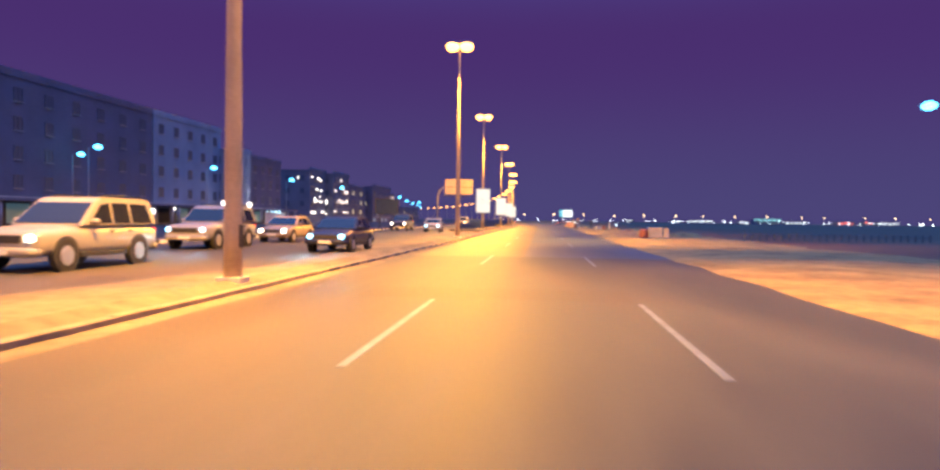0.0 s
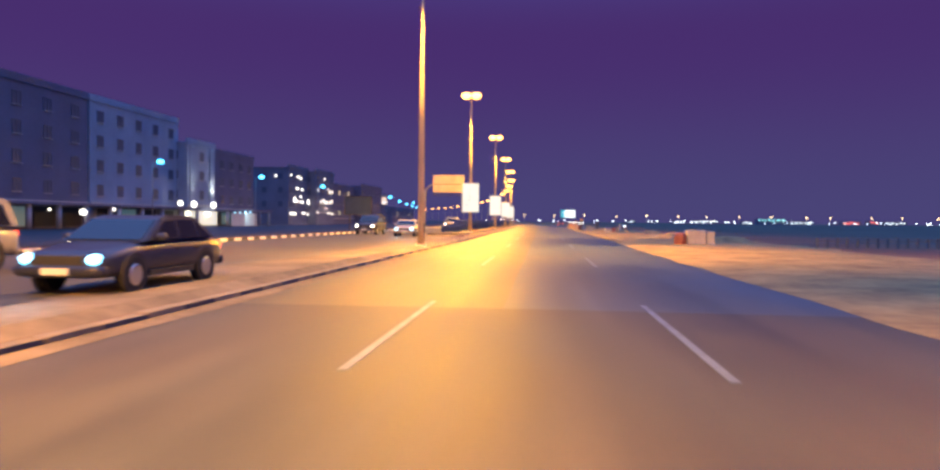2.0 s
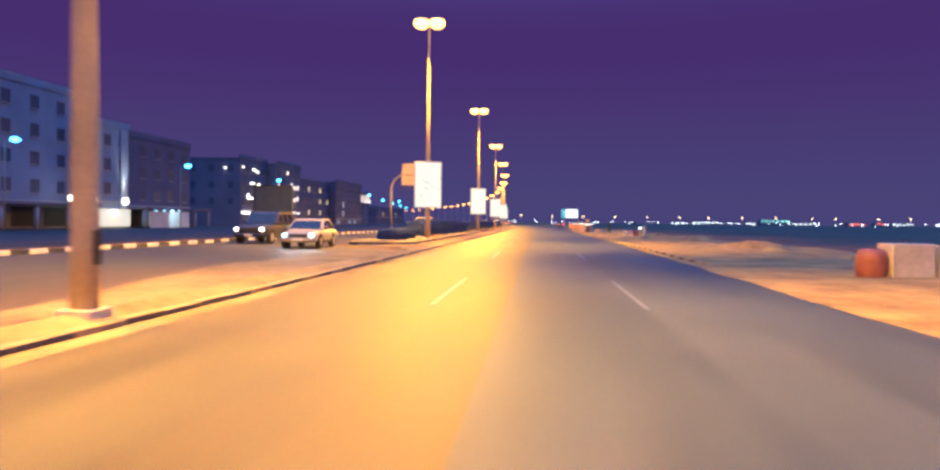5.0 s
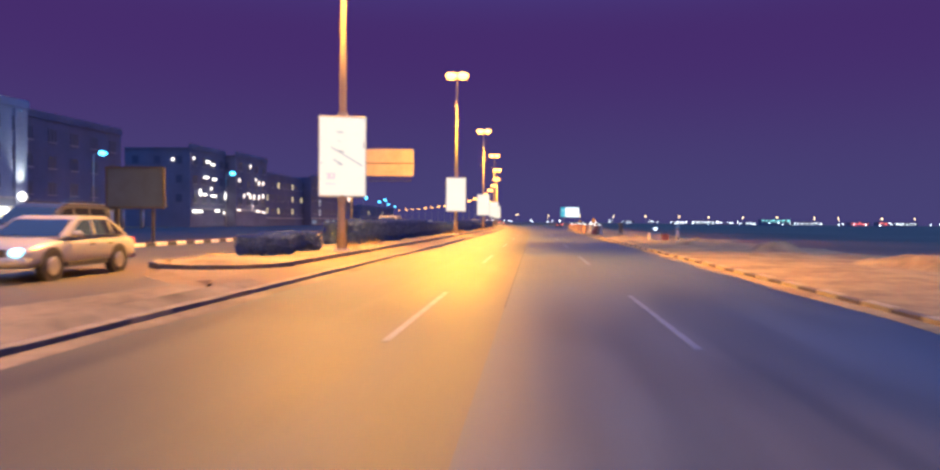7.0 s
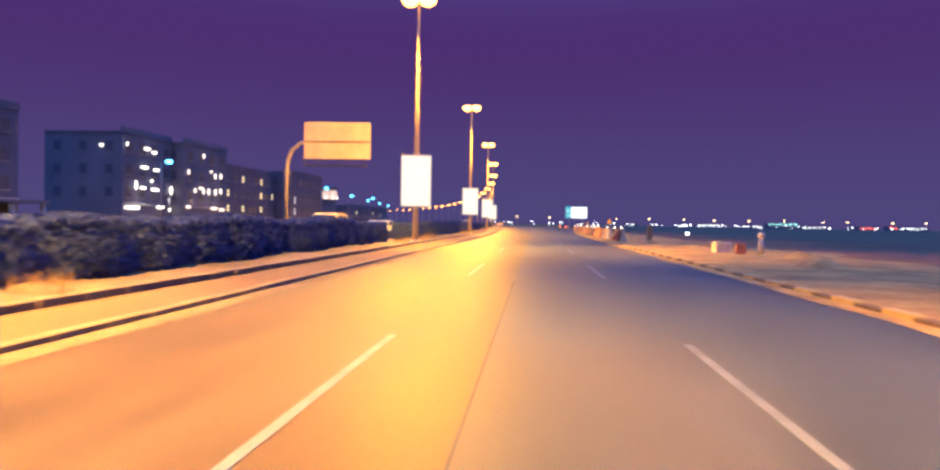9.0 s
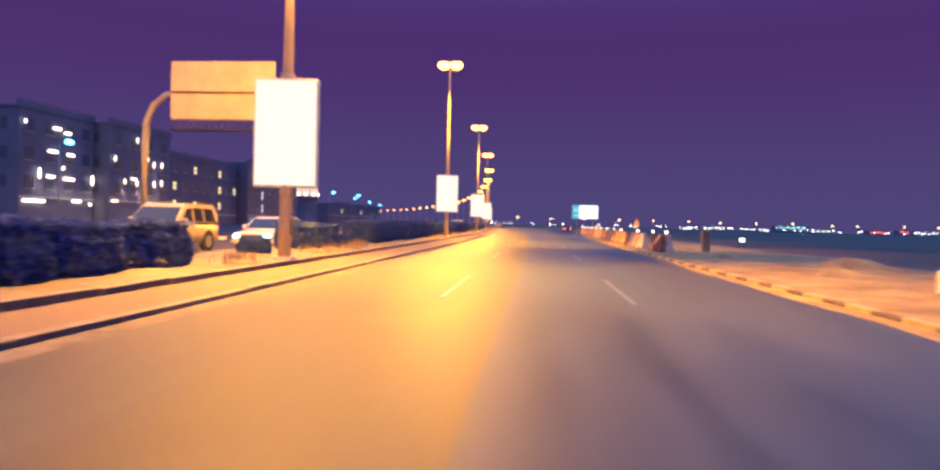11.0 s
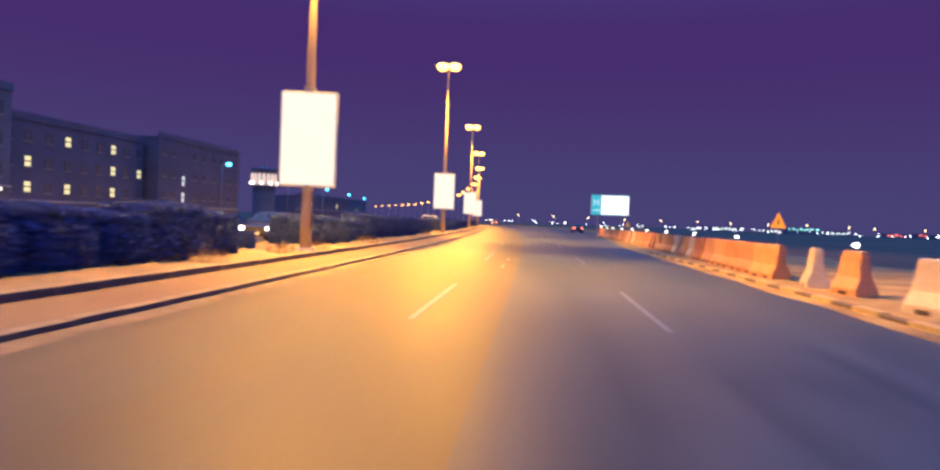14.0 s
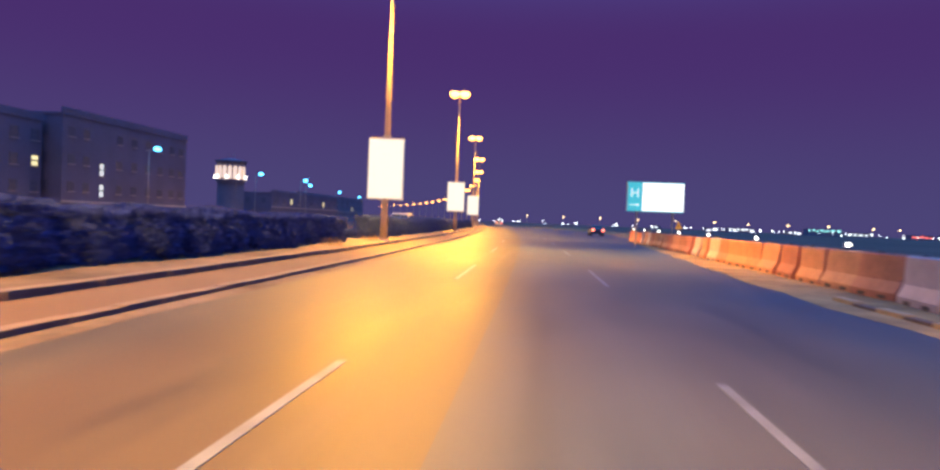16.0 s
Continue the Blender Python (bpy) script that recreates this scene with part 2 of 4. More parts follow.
def extrude(profile, x0, x1, bm=None, bevel=0.0):
    """A (y, z) outline drawn out along x."""
    bm = bm or bmesh.new()
    a = [bm.verts.new((x0, y, z)) for y, z in profile]
    b = [bm.verts.new((x1, y, z)) for y, z in profile]
    fs = [bm.faces.new(a), bm.faces.new(b[::-1])]
    n = len(profile)
    for i in range(n):
        fs.append(bm.faces.new((a[(i + 1) % n], a[i], b[i], b[(i + 1) % n])))
    bmesh.ops.recalc_face_normals(bm, faces=fs)
    if bevel:
        bmesh.ops.bevel(bm, geom=list({e for f in fs[:2] for e in f.edges}), offset=bevel, segments=3, affect="EDGES", profile=0.6)
    return bm


def strip(lines, bm=None):
    """A surface between rows of points; each row is one cross-section."""
    bm = bm or bmesh.new()
    rows = [[bm.verts.new(p) for p in row] for row in lines]
    for a, b in zip(rows, rows[1:]):
        for i in range(len(a) - 1):
            bm.faces.new((a[i], a[i + 1], b[i + 1], b[i]))
    return bm


def steps(y0, y1, far=20.0):
    """Stations along the road, closer together where it bends."""
    n = max(2, int((y1 - y0) / far) + 1)
    return [y0 + (y1 - y0) * i / (n - 1) for i in range(n)]


def lerp(y, pairs):
    return float(np.interp(y, [p[0] for p in pairs], [p[1] for p in pairs]))


RIGHT_EDGE = [(-200, 5.3), (17, 5.25), (37, 5.2), (55, 5.3), (75, 5.5), (100, 5.65), (127, 5.5), (150, 5.7), (177, 6.1), (212, 8.8), (240, 12.5), (300, 17), (370, 6.0), (1000, 5.2)]
MEDIAN = -5.42


# ---- ground and roads ----
bm = bmesh.new()
g = [-2600, -900, -300, -120, -60, -20, 0, 20, 60, 120, 300, 900, 2600]
gy = [-600, -200, -60, 0, 60, 120, 180, 240, 320, 450, 700, 1200, 2000, 3600]
part("ground", strip([[(x, y, -0.06) for x in g] for y in gy], bm), SAND_FAR)
tagged(bpy.data.objects["ground"], "dark packed desert sand stretching to the horizon", "ground", kind="structure")

road = tagged(new("road"), "worn asphalt carriageway with white lane dashes", "road", kind="structure")
part("carriageway", strip([[(MEDIAN, y, 0.0), (0, y, 0.012), (5.4, y, 0.0)] for y in (-80, 26.5)]), ASPHALT_OLD, road, "older reddish asphalt")
# Two paving passes meet in a joint a little left of the middle.
JOINT = -0.61
# The brown and blue of the passes also carry lamplight and sky tint.
part("carriageway", strip([[(MEDIAN + bend(y), y, 0.0), (JOINT + bend(y), y, 0.0106)] for y in steps(26.5, 1000, 12)]), ASPHALT_WARM, road, "lighter brownish asphalt pass")
part("carriageway", strip([[(JOINT + bend(y), y, 0.0106), (bend(y), y, 0.012), (lerp(y, RIGHT_EDGE) + bend(y), y, 0.0)] for y in steps(26.5, 1000, 12)]), ASPHALT, road, "darker bluish asphalt pass")
part("patch", strip([[(-3.3, y, 0.0125), (1.6, y, 0.0125)] for y in (12.2, 14.1)]), BAND, road, "dark repair band")
part("crack_seal", strip([[(-0.62, y, 0.0155), (-0.595, y, 0.0155)] for y in (71, 97)]), KERB_DARK, road, "black sealed joint")

opposite = tagged(new("opposite_road"), "asphalt carriageway for the oncoming traffic", "road", kind="structure")
part("carriageway", strip([[(-19.15 + bend(y), y, 0.0), (-12.5 + bend(y), y, 0.01), (-6.2 + bend(y), y, 0.0)] for y in steps(-80, 1000, 12)]), ASPHALT_WARM, opposite)
service = tagged(new("service_road"), "service road with dark asphalt before the buildings", "road", kind="structure")
part("carriageway", strip([[(-56 + bend(y), y, -0.02), (-24 + bend(y), y, -0.02)] for y in steps(-80, 600, 15)]), PATCH, service)

shoulder = tagged(new("shoulder"), "pale windblown sand shoulder along the road", "shoulder", kind="structure")
rng = random.Random(5)
part("sand_verge", strip([[(lerp(y, RIGHT_EDGE) + bend(y) - 0.35 + 0.12 * math.sin(y * 0.9), y, 0.006), (lerp(y, RIGHT_EDGE) + bend(y) + 1.2, y, 0.03), (lerp(y, RIGHT_EDGE) + bend(y) + 4 + rng.uniform(-0.5, 0.5), y, rng.uniform(0.02, 0.12)), (12 + rng.uniform(-1.5, 1.5), y, rng.uniform(0.0, 0.1)), (17 + rng.uniform(-1.5, 1.5), y, -0.065)] for y in steps(-80, 420, 3)]), VERGE_SAND, shoulder)

# Lane dashes, 5.6 m long every 15.34 m.
dash_mesh = mesh_of(box(-0.048, 0.048, 0, 5.6, 0.0, 0.006), "dash", PAINT)
for i in range(-2, 30):
    y = 6.35 + 15.34 * i
    for x in (-1.85, 1.69):
        d = new("dash", dash_mesh)
        d.parent = road
        d.matrix_world = pose(x + bend(y), y, 0.0095, 0, 0, heading(y))
for y0 in (155.95, 159.95):
    bm = box(-1.22, -1.15, 0, 1.95, 0.0, 0.006)
    box(-1.15, -0.74, 0, 0.15, 0.0, 0.006, bm=bm)
    box(-1.15, -0.8, 1.8, 1.95, 0.0, 0.006, bm=bm)
    mark = part("painted_bracket", bm, YELLOW_PAINT, road, "yellow painted bracket mark")
    mark.location = (0, y0, 0.0095)


# ---- median ----
median = tagged(new("median"), "raised sandy median strip between the carriageways", "median", kind="structure")
part("strip", strip([[(MEDIAN - 0.2, y, 0.085), (-5.95, y, 0.19), (-6.35, y, 0.0)] for y in steps(-80, 73.6, 3)]), SAND, median)


def wide(y):
    """Where the planted part of the median ends, on the far side."""
    return lerp(y, [(73, -6.4), (76, -9.2), (78, -10.2), (84, -10.4), (300, -10.4)]) + bend(y)


part("strip", strip([[(MEDIAN - 0.2 + bend(y), y, 0.085), (max(-6.72 + bend(y), wide(y) + 0.1), y, 0.18), (wide(y), y, 0.17 * lerp(y, [(72.5, 0.02), (75.5, 1)])), (wide(y) - 0.5, y, 0.005)] for y in steps(72.5, 80, 0.75) + steps(80, 960, 3)[1:]]), PAVING, median)
BED_TIP = [(76.3, 0.5), (77.0, 0.85), (77.9, 1.0)]
part("planting_bed", strip([[(-8.45 + (1.67 + bend(y)) * lerp(y, BED_TIP), y, 0.12 + 0.155 * lerp(y, [(76.3, 0), (76.9, 1)])), (-8.5 + bend(y), y, 0.12 + (0.22 + 0.04 * math.sin(y)) * lerp(y, [(76.3, 0), (76.9, 1)])), (-8.45 + (wide(y) + 8.5) * lerp(y, BED_TIP), y, 0.12 + 0.15 * lerp(y, [(76.3, 0), (76.9, 1)]))] for y in [76.3, 76.6, 76.9, 77.4, 77.9] + steps(78.5, 600, 1.5)]), SAND, median)
part("sand_apron", strip([[(-6.3, y, 0.03), (-7.6 - 0.5 * math.sin(y * 0.3), y, 0.025), (-8.6 - 0.9 * math.sin(y * 0.23), y, 0.012)] for y in steps(-10, 79, 2)]), SAND, median, "sand drifted onto the oncoming road")
part("far_kerb", strip([[(wide(y) + 0.08, y, 0.30), (wide(y) - 0.1, y, 0.30), (wide(y) - 0.1, y, 0.0)] for y in steps(78, 960, 3)]), KERB, median)

def kerb_mesh(name, high, top, face):
    """A kerb stone, about a metre long, whose road side (+x) may be painted."""
    bm = box(-0.11, 0.11, -0.488, 0.488, -0.03, high, 0.014)
    bm.normal_update()
    for f in bm.faces:
        f.material_index = 1 if f.normal.x > 0.6 else 0
    return mesh_of(bm, name, (top, face))


stone = kerb_mesh("kerb_stone", 0.09, KERB, KERB_DARK)
stone_worn = kerb_mesh("kerb_stone_worn", 0.09, KERB, KERB)
stone_low = kerb_mesh("kerb_stone_low", 0.12, KERB, KERB_DARK)


def kerb_run(name, label, x, y0, y1, meshes, z=0.0, length=1.0, seed=0):
    run = tagged(new(name), label, "kerb", kind="structure")
    r = random.Random(seed)
    y, i = y0, 0
    while y < y1:
        s = new("kerb_stone", meshes[i % len(meshes)])
        s.parent = run
        s.matrix_world = pose(x(y) + r.uniform(-0.012, 0.012), y, z + r.uniform(-0.008, 0.008), 0, 0, r.uniform(-0.4, 0.4) + heading(y))
        y, i = y + length, i + 1
    return run


kerb_black = kerb_mesh("kerb_stone_black", 0.18, KERB_DARK, KERB_DARK)
kerb_white = kerb_mesh("kerb_stone_white", 0.18, KERB_WHITE, KERB_WHITE)
kerb_pale = kerb_mesh("kerb_stone_pale", 0.15, KERB_PALE, KERB_PALE)
kerb_dusty = kerb_mesh("kerb_stone_dusty", 0.12, KERB_BROWN, KERB_BROWN)
kerb_run("median_kerb", "bare dusty concrete kerb stones edging the median", lambda y: MEDIAN - 0.1 + bend(y), 2.0, 17.5, [stone_worn], 0.0, 1.0, 7)
kerb_run("median_kerb", "dusty kerb stones with patchy dark paint edging the median", lambda y: MEDIAN - 0.1 + bend(y), 18.0, 45.5, [stone, stone_worn], 0.0, 1.0, 1)
kerb_run("median_kerb", "dusty kerb stones with mostly dark painted faces", lambda y: MEDIAN - 0.1 + bend(y), 46.0, 69.5, [stone, stone, stone, stone_worn, stone], 0.0, 1.0, 8)
kerb_run("median_kerb", "concrete kerb stones with a dark painted face", lambda y: MEDIAN - 0.1 + bend(y), 70.0, 260, [stone], 0.0, 1.0, 6)
kerb_run("planter_kerb", "low concrete kerb around the planted median", lambda y: -6.7 + bend(y), 78.3, 255, [stone_low], 0.17, 1.0, 2)
nose = tagged(new("nose_kerb"), "rounded kerb closing the end of the planted median", "kerb", kind="structure")
for k in range(6):
    a = 15 + 30 * k
    s = new("kerb_stone", stone_low)
    s.parent = nose
    s.matrix_world = pose(-8.4 + 1.72 * math.cos(radians(a)), 77.85 - 1.72 * math.sin(radians(a)), 0.165, 0, 0, -a)
kerb_run("service_kerb", "black and white painted kerb beyond the oncoming road", lambda y: -19.3 + bend(y), 32, 215, [kerb_white, kerb_black], 0.0, 1.0, 3)
kerb_run("verge_kerb", "worn yellow painted kerb half buried in sand", lambda y: lerp(y, RIGHT_EDGE) + bend(y) * 0.3 + 0.17, 66, 175, [kerb_pale, kerb_dusty], -0.05, 1.0, 4)
part("near_kerb", strip([[(MEDIAN - 0.0, y, 0.0), (MEDIAN, y, 0.09), (MEDIAN - 0.22, y, 0.09)] for y in (-80, 1.5)]), KERB, median)
part("gutter", strip([[(MEDIAN + 0.02 + bend(y), y, 0.012), (MEDIAN + 0.42 + 0.05 * math.sin(y) + bend(y), y, 0.006)] for y in steps(-80, 420, 2.5)]), SAND, median, "sand drifted along the kerb")


# ---- lamp posts ----
def median_lamp():
    post = thing("street_lamp", "tall tapered steel street lamp with twin sodium heads", "street lamp", "median street lamps")
    part("pole", tube([(0, 0, 0.0), (0, 0, 0.9), (0, 0, 6), (0, 0, HEAD - 0.3)], [0.18, 0.17, 0.125, 0.05], 12), POLE_STEEL, post, smooth=True)
    bm = box(-0.24, 0.24, -0.24, 0.24, -0.15, 0.03, 0.01)
    part("base_plate", bm, CONCRETE, post, "square concrete footing")
    bm = box(0.1, 0.19, -0.07, 0.07, 0.6, 1.05, 0.01)
    part("access_door", bm, DARK_STEEL, post, "dark metal service door")
    for side in (-1, 1):
        part("arm", tube([(0, 0, HEAD - 0.35), (side * 0.35, 0, HEAD - 0.02), (side * 0.5, 0, HEAD + 0.14)], [0.05, 0.045, 0.04], 8), STEEL, post, smooth=True)
        bm = bmesh.new()
        bmesh.ops.create_uvsphere(bm, u_segments=14, v_segments=8, radius=0.5, matrix=Matrix.Translation((side * 0.5, 0, HEAD + 0.16)) @ Matrix.Diagonal((1.0, 0.75, 0.3, 1)))
        head = part("lamp_head", bm, STEEL, post, smooth=True)
        # Lens modelled larger than life, so its shape includes the lamp's glare.
        bm = bmesh.new()
        bmesh.ops.create_uvsphere(bm, u_segments=14, v_segments=8, radius=0.5, matrix=Matrix.Translation((side * 0.5, 0, HEAD - 0.04)) @ Matrix.Diagonal((0.96, 0.9, 0.72, 1)))
        part("lens", bm, LAMP_GLOW, head, "glowing amber sodium lens, oversized for its glare", smooth=True)
    return post


first = median_lamp()
first.matrix_world = pose(*POSTS[0])
for i, (x, y, z) in enumerate(POSTS[1:]):
    copy_thing(first, pose(x, y, z, 0, 0, heading(y)))


def service_lamp():
    post = thing("street_lamp", "slender post lamp with a cold white head", "street lamp", "service road lamps")
    part("pole", tube([(0, 0, 0), (0, 0, 4), (0, 0, 8.9)], [0.09, 0.075, 0.05], 8), STEEL, post, smooth=True)
    part("arm", tube([(0, 0, 8.75), (0.4, 0, 9.0), (1.0, 0, 9.05)], 0.035, 6), STEEL, post, smooth=True)
    bm = box(0.75, 1.5, -0.2, 0.2, 8.99, 9.12, 0.03)
    head = part("lamp_head", bm, DARK_STEEL, post)
    # Ball is enlarged to stand for the cyan halo around the lamp.
    part("lens", ball((1.12, 0, 8.96), 0.46, 0.6), COLD_GLOW, head, "glowing cold lens, oversized for its glare", smooth=True)
    return post


cold = service_lamp()
cold.matrix_world = pose(SERVICE_LAMPS[0][0], SERVICE_LAMPS[0][1], -0.05)
for x, y in SERVICE_LAMPS[1:]:
    copy_thing(cold, pose(x, y, -0.05))
for x, y in VERGE_LAMPS:
    copy_thing(cold, pose(x, y, -0.05, 0, 0, 180))


# ---- light boxes on the posts ----
def light_box(x, y, turn, marks=False):
    t = thing("light_box", "glowing white advertising light box clamped to a lamp post", "advertising sign", "median light boxes", pose(x, y, 0.12, 0, 0, turn) @ Matrix.Diagonal((0.94, 0.94, 0.96, 1)))
    bm = box(-0.9, 0.9, -0.16, -0.09, 2.2, 5.22, 0.02)
    box(-0.9, 0.9, 0.09, 0.16, 2.2, 5.22, 0.02, bm=bm)
    box(-0.9, -0.86, -0.09, 0.09, 2.25, 5.17, bm=bm)
    box(0.86, 0.9, -0.09, 0.09, 2.25, 5.17, bm=bm)
    case = part("case", bm, WHITE_METAL, t)
    for z in (2.06, 5.26):
        part("clamp", tube([(0, 0, z), (0, 0, z + 0.1)], 0.2, 12), STEEL, t, "steel clamp band")
    panel = part("panel", box(-0.86, 0.86, -0.172, -0.162, 2.26, 5.16), BOX_GLOW, t, "glowing white face")
    part("panel", box(-0.86, 0.86, 0.162, 0.172, 2.26, 5.16), BOX_GLOW, t, "glowing white face")
    if marks:
        for x, z, w, h, turn in ((-0.1, 4.61, 0.24, 0.04, 0), (-0.07, 3.9, 0.26, 0.05, 8), (-0.16, 3.5, 0.4, 0.035, 28), (-0.12, 3.42, 0.26, 0.03, 22), (0.157, 3.71, 1.39, 0.035, 30), (-0.14, 4.28, 0.1, 0.03, 0), (-0.78, 3.46, 0.06, 0.05, 0), (0.8, 4.15, 0.05, 0.22, 0)):
            bar = part("print_bar", box(-w / 2, w / 2, -0.0018, 0.0018, -h / 2, h / 2), BOX_MARK, panel, "grey printed bar")
            bar.matrix_local = pose(x, -0.1755, z, 0, turn)
        for x, z, w, h in ((-0.44, 3.06, 0.36, 0.035), (-0.44, 2.9, 0.3, 0.05), (-0.5, 2.98, 0.1, 0.14), (-0.32, 2.97, 0.08, 0.16), (-0.44, 2.68, 0.38, 0.035)):
            part("print_bar", box(x - w / 2, x + w / 2, -0.177, -0.1735, z - h / 2, z + h / 2), BOX_PINK, panel, "faint pink printed bar")
    return t


for i, (x, y, z) in enumerate(POSTS[3:9]):
    light_box(x, y, (16, 5, 9, 5, 5, 5)[i], i == 0)


# ---- hedge shrubs ----
def shrub(seed, length, height):
    r = random.Random(seed)
    verts, faces = [], []
    # A clipped mound: flat-topped dome, dense leaves in its skin, sparser ones inside, ragged at the foot.
    half_l, half_w = length / 2, 0.95
    lobes = [(r.uniform(-0.8, 0.8), r.uniform(-0.8, 0.8), r.uniform(0.2, 0.4), r.uniform(-0.06, 0.05)) for _ in range(9)]
    for _ in range(int(5200 * length)):
        a, rise = r.uniform(0, 2 * math.pi), r.uniform(0.0, 1.0) ** 0.75
        side = (1 - rise ** 4.0) ** 0.4
        deep = 1 - abs(r.gauss(0, 0.09))
        swell = 1 + sum(k * math.exp(-((math.cos(a) - lx) ** 2 + (math.sin(a) - ly) ** 2) / (w * w)) for lx, ly, w, k in lobes) + 0.025 * math.sin(7 * a + 5 * rise)
        if r.random() < 0.3:
            side *= r.uniform(0.0, 1.0) ** 0.5
            rise = max(rise, 0.93)
        c = Vector((half_w * side * deep * swell * math.cos(a) * (0.86 + 0.14 * rise ** 0.5), half_l * side * deep * swell * math.sin(a), height * rise * (0.93 + 0.07 * swell) * deep + r.uniform(-0.02, 0.05)))
        n = Vector((r.gauss(0, 1), r.gauss(0, 1), r.gauss(0, 1))).normalized()
        u = n.orthogonal().normalized() * r.uniform(0.035, 0.06)
        w = n.cross(u).normalized() * r.uniform(0.02, 0.036)
        i = len(verts)
        verts += [c - u, c + w, c + u, c - w]
        faces.append((i, i + 1, i + 2, i + 3))
    me = bpy.data.meshes.new("foliage")
    me.from_pydata([tuple(v) for v in verts], [], faces)
    me.materials.append(LEAF)
    t = thing("hedge_shrub", "dusty dark green clipped hedge shrub in the median", "shrub", "median hedge")
    f = new("foliage", me)
    f.parent = t
    for k in range(4):
        x, y = r.uniform(-0.4, 0.4), r.uniform(-length / 2.4, length / 2.4)
        bm = tube([(x * 0.5, y * 0.8, -0.05), (x, y, 0.3 * height), (x * 1.4, y * 1.05, 0.75 * height)], [0.03, 0.022, 0.012], 5)
        part("stem", bm, TWIG, t)
    return t


def dry_clump(seed):
    """A low clump of dry stalks fanning out from the sand."""
    r = random.Random(seed)
    t = thing("dry_clump", "low dry tan grass clump on the sandy median", "dry plant", "dry clumps")
    bm = bmesh.new()
    for _ in range(90):
        a, lean, h = r.uniform(0, 2 * math.pi), r.uniform(0.1, 0.55), r.uniform(0.16, 0.38)
        x, y = r.gauss(0, 0.16), r.gauss(0, 0.25)
        s = 0.022
        p = [(x - s * math.sin(a), y + s * math.cos(a), -0.05), (x + s * math.sin(a), y - s * math.cos(a), -0.05), (x + lean * h * math.cos(a), y + lean * h * math.sin(a), h), ]
        bm.faces.new([bm.verts.new(v) for v in p])
    tagged(part("stalk_tuft", bm, STRAW, t), kind="stuff")
    part("mound", ball((0, 0, -0.06), 0.5, 0.42), SAND, t, "small sand mound", smooth=True)
    return t


clump = dry_clump(4)
clump.matrix_world = pose(-7.3, 149.6, 0.28)
for k, (x, y) in enumerate(((-7.25, 86.4), (-7.3, 89.7), (-7.7, 130.2), (-8.1, 131.0), (-7.5, 123.6), (-7.25, 117.2), (-7.3, 125.0), (-7.25, 127.7), (-7.3, 154.0), (-7.25, 157.0), (-7.3, 164.2), (-7.4, 183.6), (-7.5, 190.2))):
    copy_thing(clump, pose(x + bend(y) * 0.9, y, 0.28, 0, 0, 67 * k))

kinds = [shrub(1, 2.6, 1.08), shrub(2, 3.2, 1.16), shrub(3, 2.2, 1.0)]
for k, s in enumerate(kinds):
    s.matrix_world = pose(-7.9 + bend(262 + 3 * k), 262 + 3 * k, 0.33)
rng = random.Random(11)
y = 81.2
BREAKS = [(83.6, 88.2), (115.4, 125.0), (128.4, 132.4), (152.6, 158.6), (188.6, 193.6)]
while y < 258:
    if not any(a < y < b for a, b in BREAKS):
        low = 0.66 if y < 90 else 1.0
        m = pose(-8.6 + bend(y) + rng.uniform(-0.14, 0.14), y, 0.30, 0, 0, rng.choice((0, 180)) + rng.uniform(-8, 8))
        ob = copy_thing(kinds[rng.randrange(3)], m)
        ob.scale = (1.0, 1.0, low * rng.uniform(0.9, 1.08))
    y += rng.uniform(1.7, 2.4)
for a, b in BREAKS:
    y = (a + b) / 2
    m = pose(-8.7 + bend(y) + rng.uniform(-0.3, 0.3), y + rng.uniform(-0.8, 0.8), 0.30, 0, 0, rng.uniform(0, 360))
    ob = copy_thing(kinds[2], m)
    ob.scale = (0.55, 0.5, rng.uniform(0.45, 0.6))


# ---- verge: barriers, blocks, posts ----
def barrier(material, name="traffic_barrier", label="", half=0.98, taper=0.0):
    t = thing(name, label, "barrier", "roadworks barriers")
    prof = [(-0.28, 0.0), (0.28, 0.0), (0.28, 0.16), (0.15, 0.42), (0.10, 0.98), (0.06, 1.02), (-0.06, 1.02), (-0.10, 0.98), (-0.15, 0.42), (-0.28, 0.16)]
    bm = extrude(prof, -half, half, bevel=0.025)
    for v in bm.verts:
        v.co.x *= 1 - taper * v.co.z
    bmesh.ops.rotate(bm, verts=bm.verts, matrix=Matrix.Rotation(radians(90), 3, "Z"))
    part("body", bm, material, t)
    for s in ((-0.45, 0.45) if half > 0.6 else (0,)):
        part("fork_slot", box(-0.29, 0.29, s - 0.16, s + 0.16, 0.012, 0.10), DARK_STEEL, t, "dark lifting slot")
    part("filler_cap", tube([(0, half * 0.3, 1.015), (0, half * 0.3, 1.05)], 0.06, 10), DARK_STEEL, t, "black filler cap")
    return t


models = [barrier(ORANGE, label="faded orange plastic water barrier on the verge"), barrier(RED, label="red plastic water barrier on the verge"), barrier(CREAM, label="dusty white plastic water barrier on the verge")]
rng = random.Random(21)
SHORT = {0: barrier(ORANGE, label="short orange plastic barrier standing apart on the verge", half=0.5, taper=0.3), 1: barrier(RED, label="short red plastic barrier standing apart on the verge", half=0.5, taper=0.3), 2: barrier(CREAM, label="short dusty white plastic barrier standing apart", half=0.5, taper=0.3)}
apart = [(148.0, 6.95, 2, 14), (145.4, 7.15, 1, -6), (151.7, 7.15, 0, 10), (142.2, 7.4, 2, 24), (153.7, 7.05, 2, -12)]
